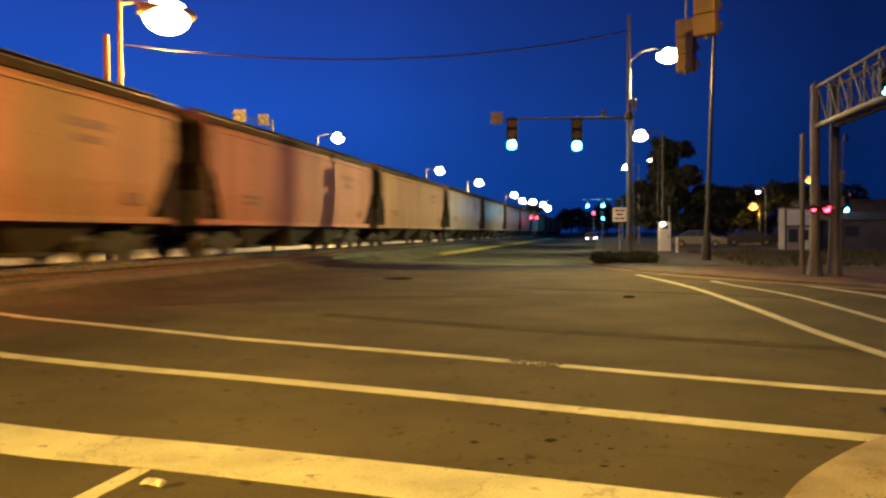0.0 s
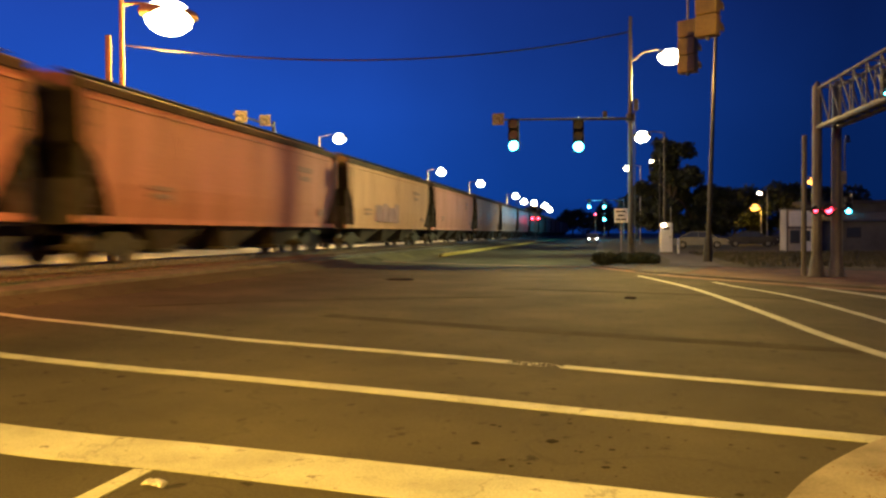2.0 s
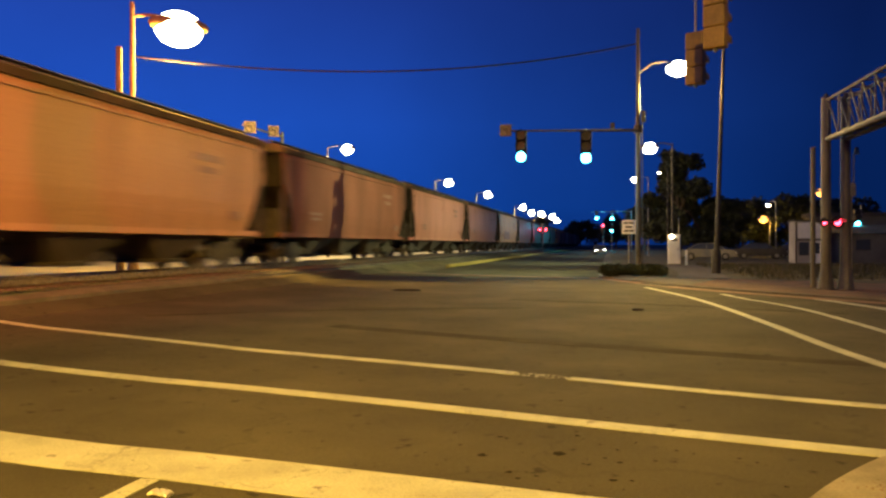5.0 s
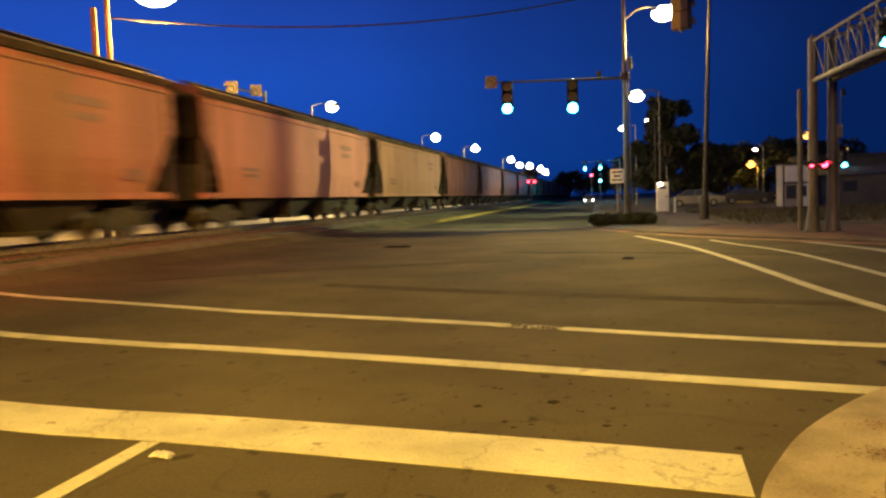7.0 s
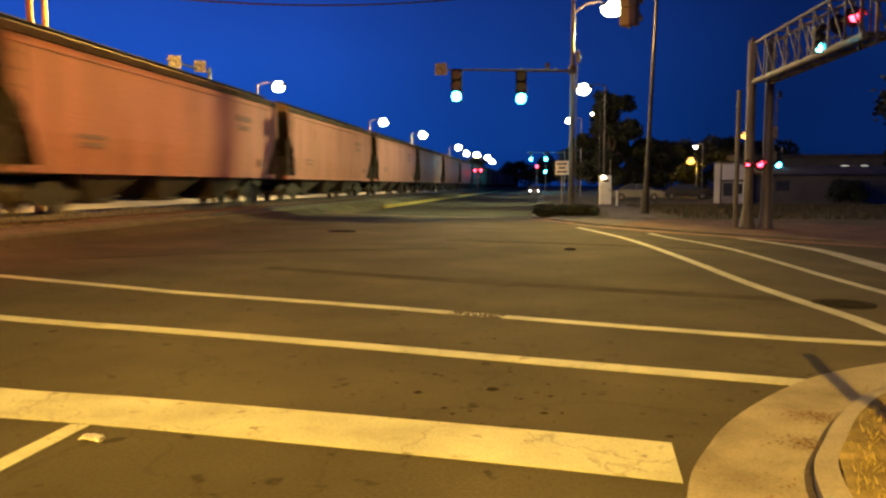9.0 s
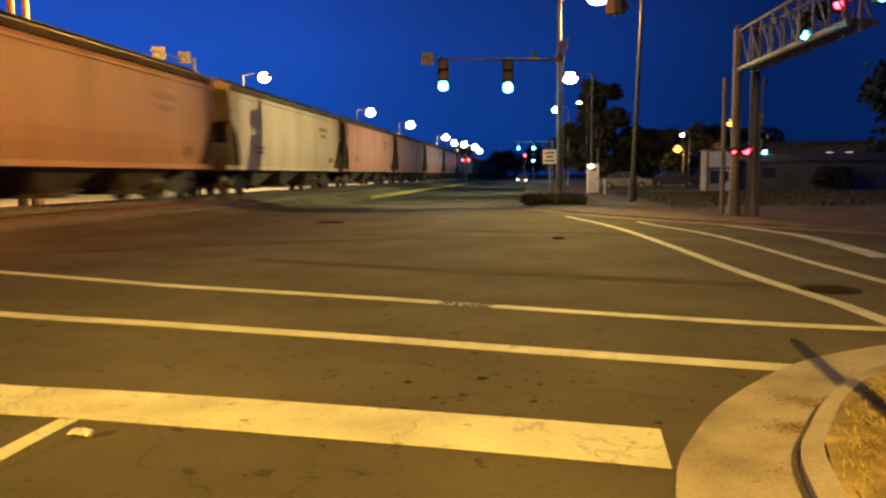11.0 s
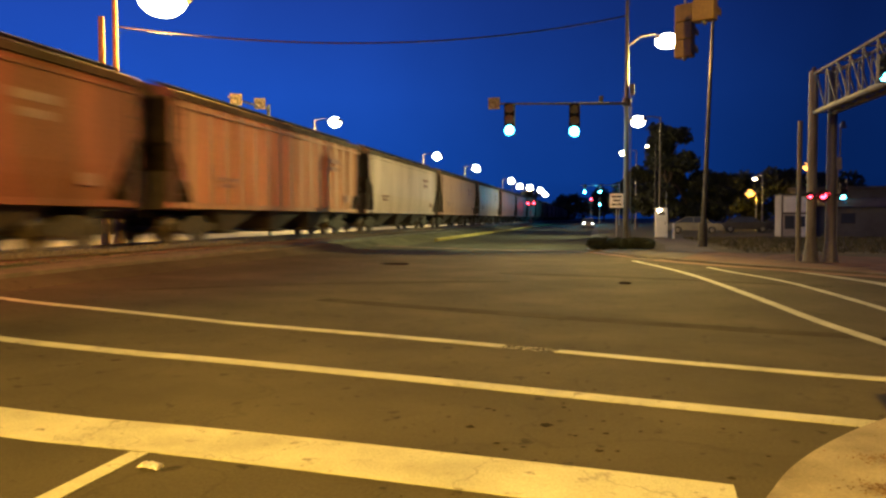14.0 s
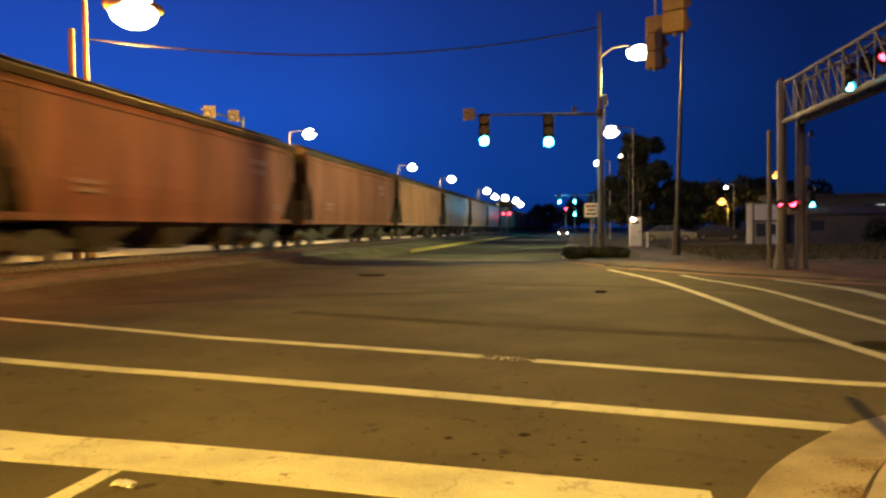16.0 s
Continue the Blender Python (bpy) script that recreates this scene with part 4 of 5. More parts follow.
def turn_sign(parent, at, size, name="turn_sign", sheet_mat=SIGN_DULL):
    """A square plate with a curved arrow drawn in plain shapes."""
    x, y, z = at
    s = part(name, box(x - size / 2, x + size / 2, y, y + 0.02, z - size / 2, z + size / 2), sheet_mat, parent, "square white sign with a black turn arrow")
    q = size * 0.5
    bm = bmesh.new()
    for k in range(16):
        a0, a1 = k * math.pi / 8, (k + 1) * math.pi / 8
        quad = [(x + r_ * q * math.cos(a), z + r_ * q * math.sin(a)) for r_, a in ((0.72, a0), (0.92, a0), (0.92, a1), (0.72, a1))]
        merge(bm, prism(quad, y - 0.012, y - 0.001))
    part("ring", bm, SIGN_BLACK, s)
    bm = prism([(x + 0.1 * q, z - 0.55 * q), (x + 0.38 * q, z - 0.55 * q), (x + 0.38 * q, z + 0.34 * q), (x - 0.1 * q, z + 0.34 * q), (x - 0.1 * q, z + 0.56 * q), (x - 0.58 * q, z + 0.2 * q), (x - 0.1 * q, z - 0.16 * q), (x - 0.1 * q, z + 0.06 * q), (x + 0.1 * q, z + 0.06 * q)], y - 0.012, y - 0.001)
    part("arrow", bm, SIGN_BLACK, s)
    return s


part("clamp", rod((0, 0, 6.5), (0, 0, 6.85), 0.19, 0.19, 14), DARK_METAL, mast)
part("junction_box", box(0.14, 0.34, -0.12, 0.12, 7.0, 7.5, 0.02), POLE_GREY, mast)
part("conduit", tube([(0.2, -0.1, 0.3), (0.19, -0.1, 3.0), (0.18, -0.1, 7.0)], 0.025), POLE_GREY, mast)
part("access_plate", box(-0.09, 0.09, -0.185, -0.15, 0.8, 1.2, 0.01), DARK_METAL, mast)
turn_sign(mast, (-6.05, -0.62, 6.75), 0.55, sheet_mat=SIGN_SHADED)
part("sensor", box(-1.25, -1.05, -0.5, -0.3, 6.68, 6.95, 0.02), DARK_METAL, mast)
# the road lamp on the same pole
part("lamp_arm", tube([Vector((0, 0, 9.2)), Vector((0.6, 0.32, 9.72)), Vector((1.2, 0.65, 9.88)), Vector((1.62, 0.88, 9.8))], 0.04, 8), GALV, mast)
bm = ball((0, 0, 0), 0.6, 0.28, 0.15, 16)
bmesh.ops.transform(bm, matrix=Matrix.Translation((1.85, 1.0, 9.74)) @ pose(0, 0, 0, 0, 0, 28), verts=bm.verts[:])
lum = part("luminaire", bm, GALV, mast, "", True)
part("bowl", ball((1.85, 1.0, 9.6), 0.55, 0.5, 0.34, 30), LAMP_GLOW, lum, "blazing sodium lamp bowl", True)
lamp_light(3.2, 36.0, 8.95, 1300, (1.0, 0.62, 0.14))
lamp_light(3.2, 36.0, 8.9, 16000, (0.95, 1.0, 0.40), 0.12, (-14.0, 41.0, 2.0))
lamp_light(3.2, 36.0, 8.85, 17000, (1.0, 0.64, 0.13), 0.15, (-6.0, 17.0, 0.0), 86)
for x, z in ((-3.97, 5.34), (-0.99, 5.2)):
    lamp_light(x, 34.0, z, 260, (0.05, 0.7, 1.0), 0.1)

# cable from the lamp pole across to the signal pole
pts = []
A, B = Vector((-17.5, 24.5, 8.65)), Vector((1.35, 35.0, 10.75))
for k in range(33):
    f = k / 32
    p = A.lerp(B, f)
    p.z -= 4 * 0.9 * f * (1 - f)
    pts.append(p)
tagged(part("overhead_cable", tube(pts, 0.035, 6), CABLE), "thick black cable sagging between two poles", "cable")

# mast arm with square signs beyond the track
la = tagged(empty("sign_mast", pose(-18, 38.6, 0.5)), "steel mast arm with two square signs beyond the train", "sign mast")
part("pole", rod((0, 0, 0), (0, 0, 7.4), 0.13, 0.1, 12), GALV, la)
part("mast_arm", rod((0, 0, 7.15), (0, -4.6, 7.1), 0.07, 0.05, 8), GALV, la)
for y, z in ((-4.1, 7.05), (-1.4, 7.25)):
    s = turn_sign(la, (0, 0, 0), 0.6)
    s.matrix_basis = pose(0.15, y, z, 0, 0, 28)

# hanging yellow signal heads over the cross street
sw = tagged(empty("span_signal", pose(1.97, 16.2, 7.45)), "yellow signal heads hanging from a span wire", "traffic signal", "traffic signals")
part("bracket", rod((0, -1.7, 0), (0, 1.7, 0), 0.03), GALV, sw)
for y in (-1.6, 1.6):
    part("hanger", rod((0, y, 0), (0, y, -1.05), 0.025), GALV, sw)
    signal_head(sw, (0, y, -1.68), 152, -1, RED_ON, YELLOW, 1.12)
    part("bottom_cap", rod((0, y, -2.34), (0, y, -2.24), 0.03, 0.08), GALV, sw)
spw = tagged(empty("span_wire", pose(0, 0, 0)), "steel span wire between two poles", "cable")
part("wire", tube([(-11.5, 10.0, 8.2), (1.97, 16.2, 7.47), (14, 22.4, 8.2)], 0.012, 5), CABLE, spw)
for x, y in ((-11.5, 10.0), (14.0, 22.4)):
    up = tagged(empty("utility_pole", pose(x, y, level(x) if x < 0 else 0.0)), "wooden pole that holds a span wire", "pole")
    part("shaft", rod((0, 0, 0), (0, 0, 8.6), 0.15, 0.11, 12), WOOD_POLE, up)

# slim pole beyond the far corner
p2 = tagged(empty("light_pole", pose(4.9, 36.2, 0.14)), "slim tall dark steel pole on the far corner", "pole")
part("shaft", rod((0, 0, 0), (0.36, 0, 11.0), 0.12, 0.07, 12), DARK_METAL, p2)
part("base", rod((0, 0, 0), (0.02, 0, 1.1), 0.22, 0.19, 12), DARK_METAL, p2)

# post out of sight to the side, which throws the thin shadow over the kerb
po = tagged(empty("sign_post", pose(1.76, 2.3, 0.115)), "steel post on the grass corner beside the kerb", "post")
part("shaft", rod((0, 0, 0), (0, 0, 2.43), 0.045, 0.045, 10), GALV, po)
part("push_button", box(-0.06, 0.06, -0.11, -0.04, 1.0, 1.25, 0.01), YELLOW, po)

# ---------------------------------------------------------------- crossing gantry with flashing lights
ga = tagged(empty("crossing_gantry", pose(6.9, 25.0, 0.07)), "weathered steel cantilever gantry with red crossing lights", "signal gantry")
for x in (-0.27, 0.29):
    bm = rod((x, 0, 0), (x, 0, 6.0), 0.15, 0.138, 16)
    po_ = part("post", bm, GANTRY_GREY, ga, "thick grey steel post with rust streaks")
    bm = rod((x, 0, 0.0), (x, 0, 0.06), 0.3, 0.3, 8)
    for a in range(4):
        c, s_ = math.cos(a * math.pi / 2 + .78), math.sin(a * math.pi / 2 + .78)
        bar((x + 0.2 * c, 0.2 * s_, 0.05), (x + 0.1 * c, 0.1 * s_, 0.6), 0.03, 0.03, bm)
    rod((x, 0, 0.04), (x, 0, 0.7), 0.24, 0.155, 16, bm)
    part("foot", bm, GANTRY_GREY, po_, "flared grey foot")
    part("cap", rod((x, 0, 6.0), (x, 0, 6.12), 0.1, 0.04, 12), GANTRY_GREY, po_)
ARM = Matrix.Translation((0.0, 0.0, 0.0)) @ pose(0, 0, 0, 0, 0, 2.6)
for x in (-0.27, 0.29):
    for z, r in ((4.68, 0.05), (5.9, 0.05)):
        part("chord", rod(ARM @ Vector((x, 0.1, z)), ARM @ Vector((x, -7.5, z)), r * (1.5 if z < 5 else 1.0), seg=8), GANTRY_GREY, ga)
    n = 8
    for i in range(n):
        y0, y1 = -0.2 - i * 0.9, -0.2 - (i + 1) * 0.9
        part("strut", rod(ARM @ Vector((x, y0, 4.68)), ARM @ Vector((x, y0, 5.9)), 0.025, seg=6), GANTRY_GREY, ga)
        part("diagonal", rod(ARM @ Vector((x, y0, 5.9)), ARM @ Vector((x, y1, 4.68)), 0.025, seg=6), GANTRY_GREY, ga)
for i in range(9):
    y0 = -0.2 - i * 0.9
    for z in (4.68, 5.9):
        part("cross_tie", rod(ARM @ Vector((-0.27, y0, z)), ARM @ Vector((0.29, y0, z)), 0.022, seg=6), GANTRY_GREY, ga)
part("walkway", box(-0.25, 0.27, -7.4, -0.2, 4.76, 4.79), GANTRY_GREY, ga).matrix_basis = ARM


def flasher(parent, at, facing, on, r=0.15):
    """A round crossing light: black backing disc, hood and red lens."""
    fl = empty("flasher", Matrix.Translation(Vector(at)) @ pose(0, 0, 0, 0, 0, facing))
    fl.parent = parent
    part("backing_disc", rod((0, 0, 0), (0, -0.02, 0), r * 2.0, seg=24), SIGN_BLACK, fl)
    part("lamp_case", rod((0, 0.18, 0), (0, 0, 0), r * 0.6, r * 1.05, 16), SIGN_BLACK, fl)
    part("lens", rod((0, -0.02, 0), (0, -0.05, 0), r, r * 0.9, 20), RED_ON if on else material("red_lens_off", (0.08, 0.01, 0.01), (0.12, 0.02, 0.02), 3, 0.2), fl)
    bm = bmesh.new()
    prev = None
    for k in range(13):
        a = math.pi * k / 12
        c, s_ = 1.12 * r * math.cos(a), 1.12 * r * math.sin(a)
        cur = [bm.verts.new((c, -0.02, s_)), bm.verts.new((c, -0.3, s_))]
        if prev:
            bm.faces.new((prev[0], prev[1], cur[1], cur[0]))
        prev = cur
    bmesh.ops.solidify(bm, geom=bm.faces[:], thickness=0.006)
    part("hood", bm, SIGN_BLACK, fl)
    return fl


for y in (-5.7, -6.5):
    v = ARM @ Vector((-0.1, y, 5.3))
    flasher(ga, v, 20, y < -6, 0.12)
for y in (-6.7, -7.45):
    part("hanger_post", bar(ARM @ Vector((0.0, y, 4.5)), ARM @ Vector((0.0, y, 6.6)), 0.07, 0.07), GANTRY_GREY, ga)
flasher(ga, (0.0, -0.22, 2.1), 12, True, 0.10)
flasher(ga, (-0.38, -0.2, 2.1), 30, True, 0.07)
part("crossarm", bar((-0.6, -0.1, 2.12), (0.6, -0.1, 2.12), 0.05, 0.05), DARK_METAL, ga)
part("conduit", tube([(0.46, 0, 0), (0.46, 0, 3.2), (0.52, 0, 3.4), (0.52, 0, 4.2)], 0.025), GALV, ga)
part("junction_box", box(0.38, 0.56, -0.1, 0.1, 2.9, 3.3, 0.015), GALV, ga)
part("bell", rod((0.6, 0, 4.2), (0.6, 0, 4.42), 0.09, 0.05, 14), GALV, ga)
bp = tagged(empty("signal_post", pose(6.41, 25.6, 0.05)), "slim grey post standing against the gantry", "post")
part("shaft", rod((0, 0, 0), (0, 0, 4.55), 0.08, 0.075, 12), GANTRY_GREY, bp)
# green and red signals of the cross street, seen behind the gantry arm
tg = tagged(empty("traffic_signal", pose(7.0, 17.0, 4.6)), "lit green signal head on the gantry arm", "traffic signal", "traffic signals")
signal_head(tg, (-0.62, 1.6, 0.3), 14, 2, GREEN_ON, DARK_METAL, 0.6)
signal_head(tg, (0.45, 0.2, 0.85), 14, 2, GREEN_ON, DARK_METAL, 0.7)
part("bracket", bar((-0.6, 1.7, 0.35), (0.2, 1.7, 0.35), 0.04, 0.04), GALV, tg)
part("bracket", bar((0.0, 0.35, 0.85), (0.7, 0.35, 0.85), 0.04, 0.04), GALV, tg)
fg = tagged(empty("traffic_signal", pose(18.0, 60.0, 0.14)), "far signal pole with a lit green lamp", "traffic signal", "traffic signals")
part("pole", rod((0.3, 0, 0), (0.3, 0, 4.2), 0.08, 0.07, 10), GALV, fg)
signal_head(fg, (0, -0.1, 3.3), 0, 2, GREEN_ON, DARK_METAL, 1.2)

cm = tagged(empty("crossing_signal", pose(-10.8, 125.0, 0.14)), "far railway crossing mast with red lights", "crossing signal")
part("mast", rod((0, 0, 0), (0, 0, 5.0), 0.08, 0.07, 10), GALV, cm)
part("crossarm", bar((-0.6, 0, 3.9), (0.6, 0, 3.9), 0.06, 0.06), DARK_METAL, cm)
for x in (-0.5, 0.5):
    flasher(cm, (x, -0.06, 3.9), 0, True, 0.2)
lamp_light(-10.9, 124.2, 3.6, 60, (1.0, 0.03, 0.05), 0.2)

# far crossing up the street
fs = tagged(empty("traffic_signal", pose(4.5, 150.0, 0.14)), "far signal mast with two lit green signals", "traffic signal", "traffic signals")
part("pole", rod((0, 0, 0), (0, 0, 8.2), 0.15, 0.1, 10), GALV, fs)
part("mast_arm", rod((0, 0, 7.9), (-7.6, 0, 7.9), 0.08, 0.05, 8), GALV, fs)
for x in (-6.74, -3.76):
    signal_head(fs, (x, -0.2, 7.2), 0, 2, GREEN_ON, DARK_METAL, 1.7)
    lamp_light(4.5 + x, 148.8, 6.6, 1500, (0.05, 0.6, 1.0), 0.15)
for x, lamp, m_ in ((-5.5, 0, RED_ON), (-3.8, 2, GREEN_ON)):
    part("post", rod((x, 0.2, 0), (x, 0.2, 5.6), 0.06), GALV, fs)
    signal_head(fs, (x, 0, 4.6), 0, lamp, m_, DARK_METAL, 1.5)


# ---------------------------------------------------------------- cars
def car_thing(name, m, paint, label, lights=False):
    c = empty(name, m)
    tagged(c, label, "car", "parked cars" if not lights else "")
    low = [(-2.2, 0.3), (-2.25, 0.62), (-2.1, 0.86), (-1.2, 0.93), (1.0, 0.96), (2.05, 0.9), (2.25, 0.68), (2.2, 0.3)]
    bm = prism(low, -0.88, 0.88, "X")
    bmesh.ops.bevel(bm, geom=bm.edges[:], offset=0.05, segments=2, affect="EDGES")
    part("body", bm, paint, c, smooth=False)
    cab = [(-1.35, 0.92), (-0.55, 1.4), (0.75, 1.42), (1.65, 0.94)]
    bm = bmesh.new()
    e = []
    for x, k in ((-0.8, 1), (0.8, 1)):
        e.append([bm.verts.new((x * (1.0 if z < 1 else 0.84), y, z)) for y, z in cab])
    for i in range(4):
        bm.faces.new((e[0][i], e[0][(i + 1) % 4], e[1][(i + 1) % 4], e[1][i]))
    bm.faces.new(e[0])
    bm.faces.new(e[1][::-1])
    part("cabin", bm, WINDOW_GLASS, c, "dark car windows")
    part("roof", box(-0.67, 0.67, -0.58, 0.78, 1.4, 1.45, 0.02), paint, c)
    for s in (-1, 1):
        for y0, z0, y1, z1 in ((-1.35, 0.92, -0.55, 1.4), (0.1, 0.92, 0.1, 1.41), (1.65, 0.94, 0.75, 1.42)):
            part("pillar", bar((s * 0.8, y0, z0), (s * 0.675, y1, z1), 0.05, 0.06), paint, c)
        for y in (-1.38, 1.36):
            wh = part("wheel", rod((s * 0.7, y, 0.32), (s * 0.9, y, 0.32), 0.32, seg=20), RUBBER, c)
            part("rim", rod((s * 0.88, y, 0.32), (s * 0.915, y, 0.32), 0.19, 0.17, 16), GALV, wh)
        part("headlight", ball((s * 0.62, -2.2, 0.66), 0.17, 0.07, 0.08, 10), HEADLIGHT if lights else SIGN_WHITE, c)
        part("tail_light", box(s * 0.65 - 0.15, s * 0.65 + 0.15, 2.18, 2.26, 0.66, 0.8, 0.01), RUBBER, c)
        part("mirror", box(s * 0.92 - 0.08, s * 0.92 + 0.08, -0.78, -0.68, 0.95, 1.07, 0.02), paint, c)
    part("bumper", box(-0.85, 0.85, -2.3, -2.12, 0.3, 0.5, 0.04), paint, c)
    return c


car_thing("car", pose(8.3, 66.0, 0.145, 0, 0, 82), CAR_WHITE, "pale saloon car parked on the lot")
car_thing("car", pose(13.5, 72.0, 0.145, 0, 0, 85), CAR_DARK, "dark car parked under the trees")
car_thing("car", pose(18.2, 78.0, 0.145, 0, 0, 80), CAR_DARK, "dark car parked under an amber lamp")
car_thing("car", pose(0.2 - 1.4, 118.0, 0.0, 0, 0, 0), CAR_WHITE, "car waiting far up the street with headlights on", True)

# ---------------------------------------------------------------- sign, cabinet, building
rs = tagged(empty("road_sign", pose(1.32, 50.0, 0.14)), "white rectangular notice sign on a post", "road sign")
part("post", box(-0.04, 0.04, 0.0, 0.06, 0, 3.0), GALV, rs)
plate = part("plate", box(-0.44, 0.44, -0.03, 0.0, 2.05, 2.98, 0.01), SIGN_WHITE, rs)
for z, w_ in ((2.78, 0.34), (2.52, 0.24), (2.26, 0.34)):
    for k in range(2 if w_ > .3 else 1):
        x = (-0.17 + 0.34 * k) if w_ > .3 else 0.0
        part("lettering_bar", box(x - (0.15 if w_ > .3 else 0.22), x + (0.15 if w_ > .3 else 0.22), -0.038, -0.03, z - 0.06, z + 0.06), SIGN_BLACK, plate)

cb = tagged(empty("control_cabinet", pose(4.18, 50.0, 0.145)), "pale metal roadside cabinet with a small lamp", "cabinet")
part("body", box(-0.38, 0.38, -0.3, 0.3, 0.1, 2.0, 0.03), SIGN_WHITE, cb)
part("plinth", box(-0.42, 0.42, -0.34, 0.34, 0.0, 0.1), CONCRETE, cb)
part("door", box(-0.33, 0.33, -0.325, -0.3, 0.2, 1.9, 0.01), SIGN_WHITE, cb)
part("handle", box(0.2, 0.24, -0.36, -0.325, 0.95, 1.15), DARK_METAL, cb)
part("vent", box(-0.2, 0.2, -0.332, -0.322, 1.55, 1.75), TRIM_DARK, cb)
part("lamp", ball((-0.15, -0.36, 1.85), 0.13, 0.09, 0.11, 12), LAMP_WARM, cb, "small glowing lamp")
part("mast", rod((0.3, 0, 2.0), (0.3, 0, 3.05), 0.03, 0.03, 8), GALV, cb)
part("bollard", rod((0.75, -0.2, 0), (0.75, -0.2, 1.0), 0.08, 0.08, 12), SIGN_WHITE, cb)

hs = tagged(empty("building", pose(12.9, 56.0, 0.14)), "low pale roadside shop with a long grey wing", "building")
part("wall", box(0, 2.3, 0, 2, 0, 2.95), STUCCO, hs, "pale painted front wall")
part("roof", box(-0.1, 2.4, -0.1, 2.1, 2.95, 3.05), ROOFING, hs)
part("sign_board", box(0.12, 1.75, -0.09, -0.003, 1.75, 2.85, 0.02), SIGN_WHITE, hs, "blank white sign board")
part("trim", box(-0.03, 2.33, -0.04, -0.002, 1.6, 1.7), TRIM_DARK, hs)
for x in (0.02, 1.83, 2.24):
    part("trim", box(x - 0.05, x + 0.05, -0.05, -0.002, 0, 2.9), TRIM_DARK, hs)
dr = part("door", box(1.05, 1.65, -0.05, -0.004, 0, 1.58), SIGN_WHITE, hs)
part("pane", box(1.17, 1.53, -0.062, -0.052, 0.7, 1.45), WINDOW_GLASS, dr)
wd = part("window", box(0.2, 0.85, -0.05, -0.004, 0.55, 1.5), TRIM_DARK, hs)
part("pane", box(0.25, 0.8, -0.06, -0.051, 0.6, 1.45), WINDOW_GLASS, wd)
part("wing_wall", box(2.31, 15.5, 0.6, 7, 0, 2.1), SIDING, hs, "long grey wall of the wing")
rf = bmesh.new()
vs = [rf.verts.new(v) for v in ((2.32, 0.2, 2.1), (15.9, 0.2, 2.1), (15.9, 7.2, 2.1), (2.32, 7.2, 2.1), (3.5, 3.6, 2.75), (14.8, 3.6, 2.75))]
for f in ((0, 1, 5, 4), (1, 2, 5), (2, 3, 4, 5), (3, 0, 4), (0, 3, 2, 1)):
    rf.faces.new([vs[i] for i in f])
part("wing_roof", rf, ROOFING, hs)
for x in (4.0, 9.5, 12.5):
    w_ = part("window", box(x, x + 1.0, 0.55, 0.598, 0.9, 1.7), TRIM_DARK, hs)
    part("pane", box(x + 0.06, x + 0.94, 0.535, 0.549, 0.96, 1.64), WINDOW_GLASS, w_)

bh = tagged(empty("building", pose(30, 84.0, 0.14)), "dark far building with a few lit windows", "building")
part("wall", box(-9, 22, 0, 10, 0, 4.2), SIDING, bh)
part("roof", box(-9.3, 22.3, -0.3, 10.3, 4.2, 4.6), ROOFING, bh)
for x in (0.3, 1.6, 3.6):
    w_ = part("window", box(x, x + 0.9, -0.06, -0.002, 2.6, 3.5), TRIM_DARK, bh)
    part("pane", box(x + 0.08, x + 0.82, -0.075, -0.062, 2.68, 3.42), WINDOW_LIT if x > 1 else WINDOW_GLASS, w_)


# ---------------------------------------------------------------- trees and shrubs
def crown_mesh(name, blobs, n, leaf, seed):
    """Leaves as small folded quads scattered through the blobs."""
    r = np.random.default_rng(seed)
    V, F = [], []
    wts = np.array([b[3] ** 2 for b in blobs])
    wts /= wts.sum()
    for k in range(n):
        x, y, z, rad, flat = blobs[r.choice(len(blobs), p=wts)]
        d = r.normal(size=3)
        d /= np.linalg.norm(d)
        p = np.array([x, y, z]) + d * rad * (r.random() ** 0.35) * np.array([1, 1, flat]) * r.uniform(0.75, 1.12)
        u = r.normal(size=3)
        u /= np.linalg.norm(u)
        w = np.cross(u, r.normal(size=3))
        w /= np.linalg.norm(w)
        s = leaf * r.uniform(0.6, 1.4)
        i = len(V)
        nn = np.cross(u, w) * s * 0.25
        V += [tuple(p - u * s), tuple(p + w * s * 0.5 + nn), tuple(p + u * s), tuple(p - w * s * 0.5 + nn)]
        F += [(i, i + 1, i + 2), (i, i + 2, i + 3)]
    me = bpy.data.meshes.new(name)
    me.from_pydata(V, [], F)
    me.materials.append(LEAF)
    return me


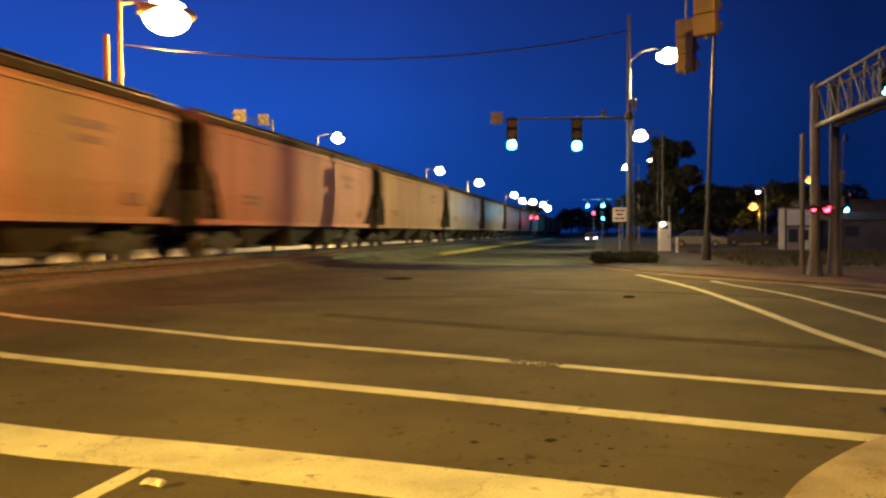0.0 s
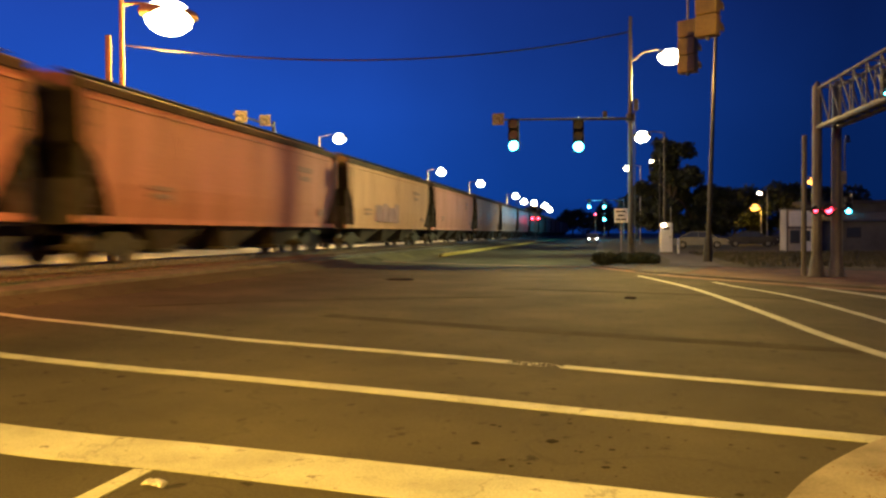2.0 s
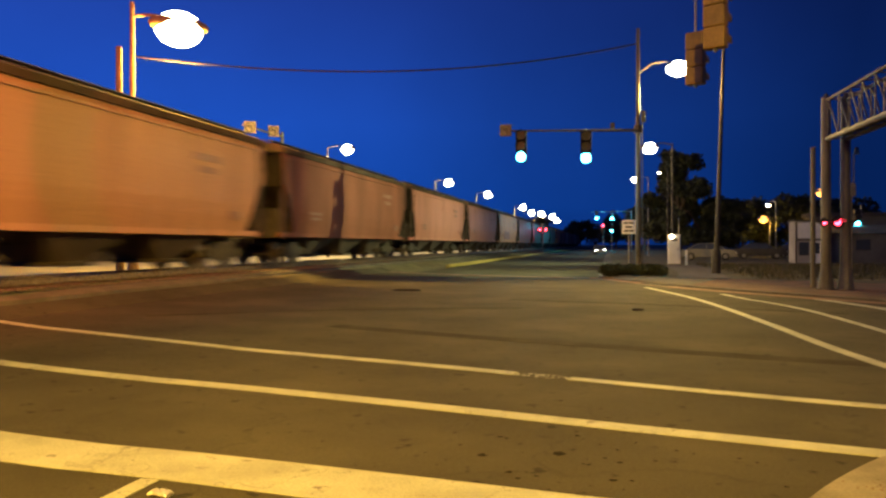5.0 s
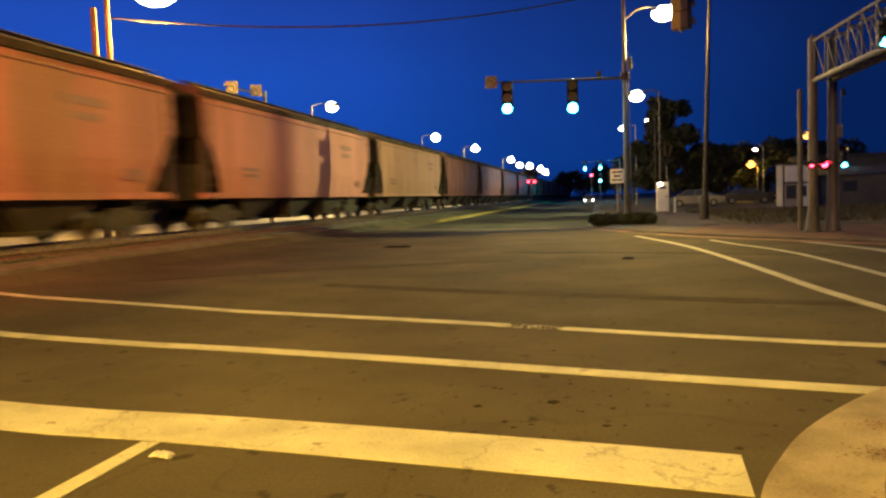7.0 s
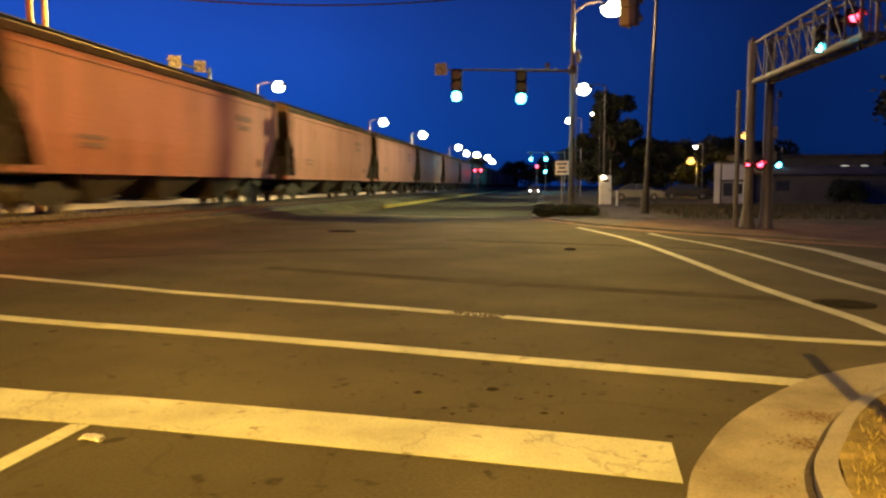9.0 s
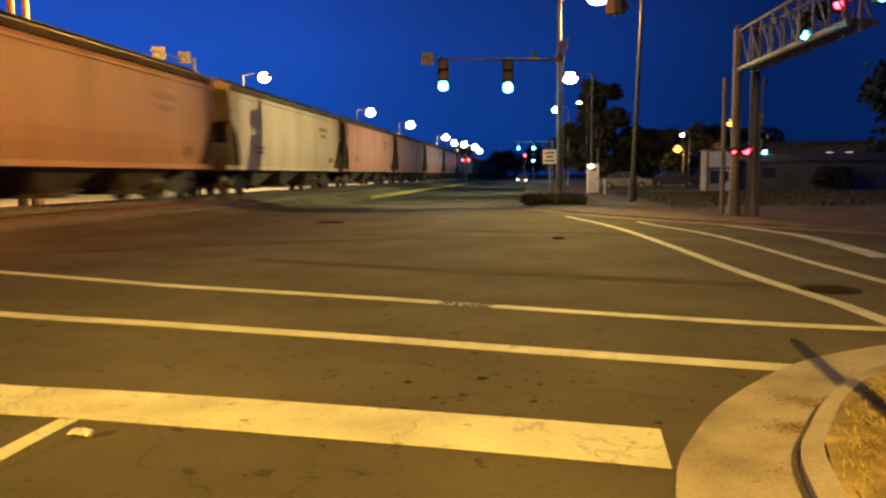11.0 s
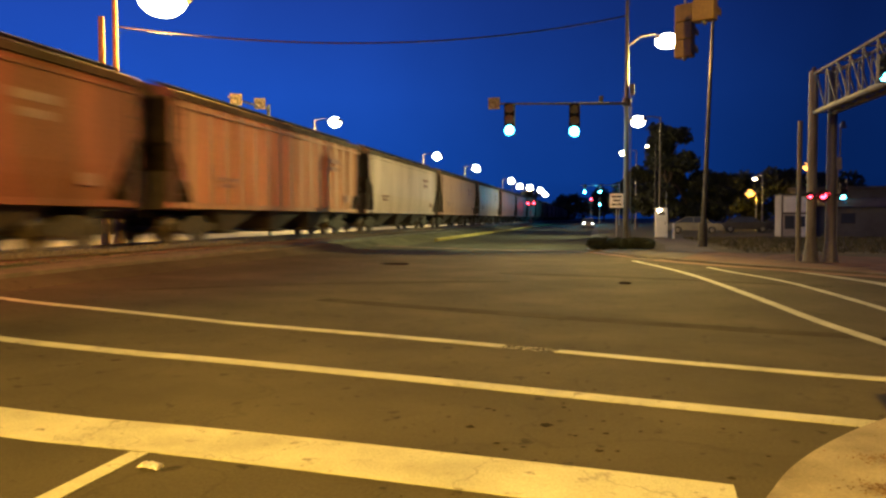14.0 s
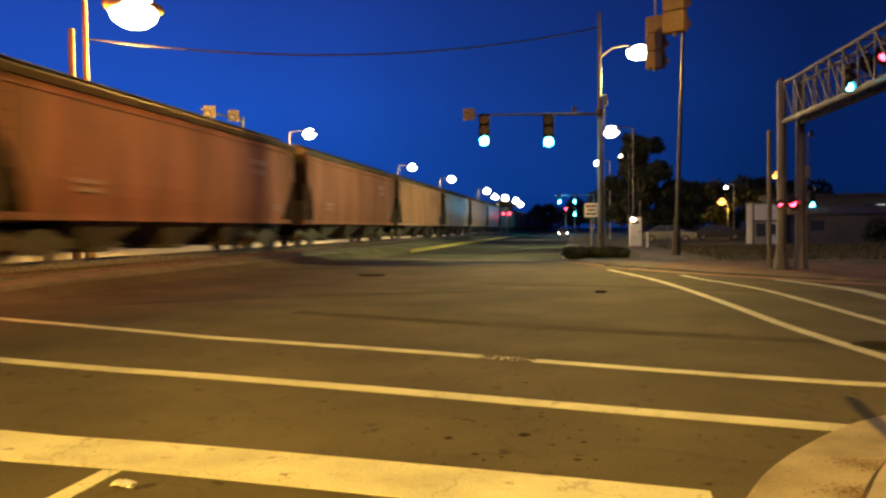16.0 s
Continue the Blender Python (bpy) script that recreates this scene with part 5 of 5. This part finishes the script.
def tree(at, height, spread, seed, label, n=5000, leaf=0.28, low=0.25):
    r = random.Random(seed)
    t = empty("tree", pose(*at))
    tagged(t, label, "tree", "trees")
    bm = rod((0, 0, 0), (0.1, 0, height * 0.45), height * 0.03, height * 0.02, 10)
    blobs = []
    for k in range(9):
        a = k * 2.4 + r.uniform(-.4, .4)
        z0 = height * r.uniform(0.22, 0.45)
        z1 = height * (low + (0.86 - low) * ((k + 0.5) / 9))
        d = spread * r.uniform(0.35, 0.8) * (1 - 0.5 * max(0, z1 / height - 0.55))
        e = Vector((d * math.cos(a), d * math.sin(a), z1))
        mid = Vector((e.x * 0.4, e.y * 0.4, (z0 + z1) / 2 + 0.1 * height))
        rod((0.05, 0, z0), mid, height * 0.013, height * 0.009, 6, bm)
        rod(mid, e, height * 0.009, height * 0.003, 6, bm)
        blobs.append((e.x, e.y, e.z, spread * r.uniform(0.28, 0.48), 0.8))
    for k in range(26):
        f = r.random()
        z = height * (low + 0.06 + (0.86 - low) * f)
        wide = spread * (0.75 if f < 0.55 else 0.75 * (1.12 - f) / 0.57)
        a = r.uniform(0, 6.28)
        d = wide * math.sqrt(r.random())
        blobs.append((d * math.cos(a), d * math.sin(a), z, spread * r.uniform(0.16, 0.32), r.uniform(0.6, 1.0)))
    part("trunk", bm, BARK, t)
    c = new("crown", crown_mesh("crown", blobs, n, leaf, seed))
    c.parent = t
    return t


tree((6.8, 76, 0.14), 11.6, 3.6, 1, "tall dark tree behind the slim lamp pole", 8000, 0.3, 0.12)
tree((10.8, 78, 0.14), 6.2, 3.2, 2, "dark leafy tree over the parked cars", 4500, 0.28)
tree((15.4, 92, 0.14), 6.6, 4.2, 3, "leafy tree lit by an amber lamp", 5000, 0.3)
tree((20.5, 90, 0.14), 7.0, 4.5, 4, "leafy tree lit by an amber lamp", 5000, 0.3)
tree((26, 92, 0.14), 6.4, 4.5, 5, "dark tree behind the low building", 4000, 0.34)
tree((33.0, 58, 0.14), 15.5, 8.5, 6, "large dark tree beside the building", 15000, 0.42, 0.1)
tree((42, 66, 0.14), 15, 8.5, 8, "large dark tree beside the building", 8000, 0.5, 0.1)
tree((9.5, 120, 0.14), 10, 5.0, 9, "dark street tree far along the road", 4000, 0.4)
tree((7.5, 160, 0.14), 10, 5.0, 10, "dark street tree far along the road", 3500, 0.45)
tree((-24, 260, 0.5), 11, 6.0, 11, "dark tree far beyond the railway", 3500, 0.5)
tree((3, 300, 0.1), 13, 9.0, 12, "dark tree at the far end of the street", 4000, 0.6)
tree((-12, 330, 0.4), 12, 9.0, 13, "dark tree at the far end of the railway", 4000, 0.6)


def shrub(at, sx, sy, sz, seed, label, n=2500, leaf=0.1, lumps=14):
    t = empty("shrub", pose(*at))
    tagged(t, label, "shrub", "shrubs")
    r = random.Random(seed)
    blobs = [(r.uniform(-.7, .7) * sx, r.uniform(-.7, .7) * sy, sz * r.uniform(0.25, 0.6), min(sx, sz) * r.uniform(.4, .6), 0.8) for k in range(lumps)]
    c = new("crown", crown_mesh("crown", blobs, n, leaf, seed))
    c.parent = t
    for k in range(7):
        x, y = r.uniform(-.5, .5) * sx, r.uniform(-.5, .5) * sy
        part("stem", rod((x * .5, y * .5, 0), (x, y, sz * 0.6), 0.02, 0.008, 5), BARK, t)
    return t


shrub((1.2, 33.7, 0.145), 2.0, 0.8, 0.5, 21, "low dark planting bed on the far corner", 12000, 0.07, 60)
shrub((21.0, 54.5, 0.145), 1.1, 0.8, 2.3, 22, "round dark bush before the grey wing", 4000, 0.12)
# rough grass on the far lot
V, F = [], []
for k in range(12000):
    x, y = rg.uniform(5.7, 26), rg.uniform(30.2, 52)
    h, a, w = rg.uniform(0.06, 0.28), rg.uniform(0, 6.28), rg.uniform(0.01, 0.03)
    i = len(V)
    V += [(x - w * math.cos(a), y - w * math.sin(a), 0.14), (x + w * math.cos(a), y + w * math.sin(a), 0.14), (x + rg.normal(0, .06), y + rg.normal(0, .06), 0.14 + h)]
    F.append((i, i + 1, i + 2))
me = bpy.data.meshes.new("rough_grass")
me.from_pydata(V, [], F)
me.materials.append(LOT_GRASS)
tagged(new("rough_grass", me), "rough uncut grass on the far lot", "grass", kind="stuff")


# ---------------------------------------------------------------- what moves
# seconds, car lengths travelled
PACE = [(0.0, 0.0), (1.2, 1.015), (2.36, 2.015), (3.54, 3.03), (4.69, 4.0), (5.83, 5.0), (7.0, 6.01), (8.18, 7.01), (9.38, 8.01), (10.57, 9.045), (11.74, 10.05), (12.92, 11.04), (14.1, 12.0), (15.28, 13.0), (16.0, 13.61)]


ROLL = []
for i in range(481):
    # about 69 degrees a step: 16.3 m/s on wheels of 0.457 m
    t = i / 30
    went = float(np.interp(t, [p[0] for p in PACE], [p[1] for p in PACE])) * CAR_LEN
    ROLL.append((t, -math.degrees(went / 0.457) % 360.0))


def motions():
    for ob, k in CARS:
        walk(ob, [(t, pose(TX, GAP0 + (k + 0.5 + s) * CAR_LEN, RZ)) for t, s in PACE])
        if k <= 2:
            for axle in ob.children:
                if axle.name.split(".")[0] == "axle":
                    o = axle.location.copy()
                    walk(axle, [(t, pose(o.x, o.y, o.z, a)) for t, a in ROLL])


motions()
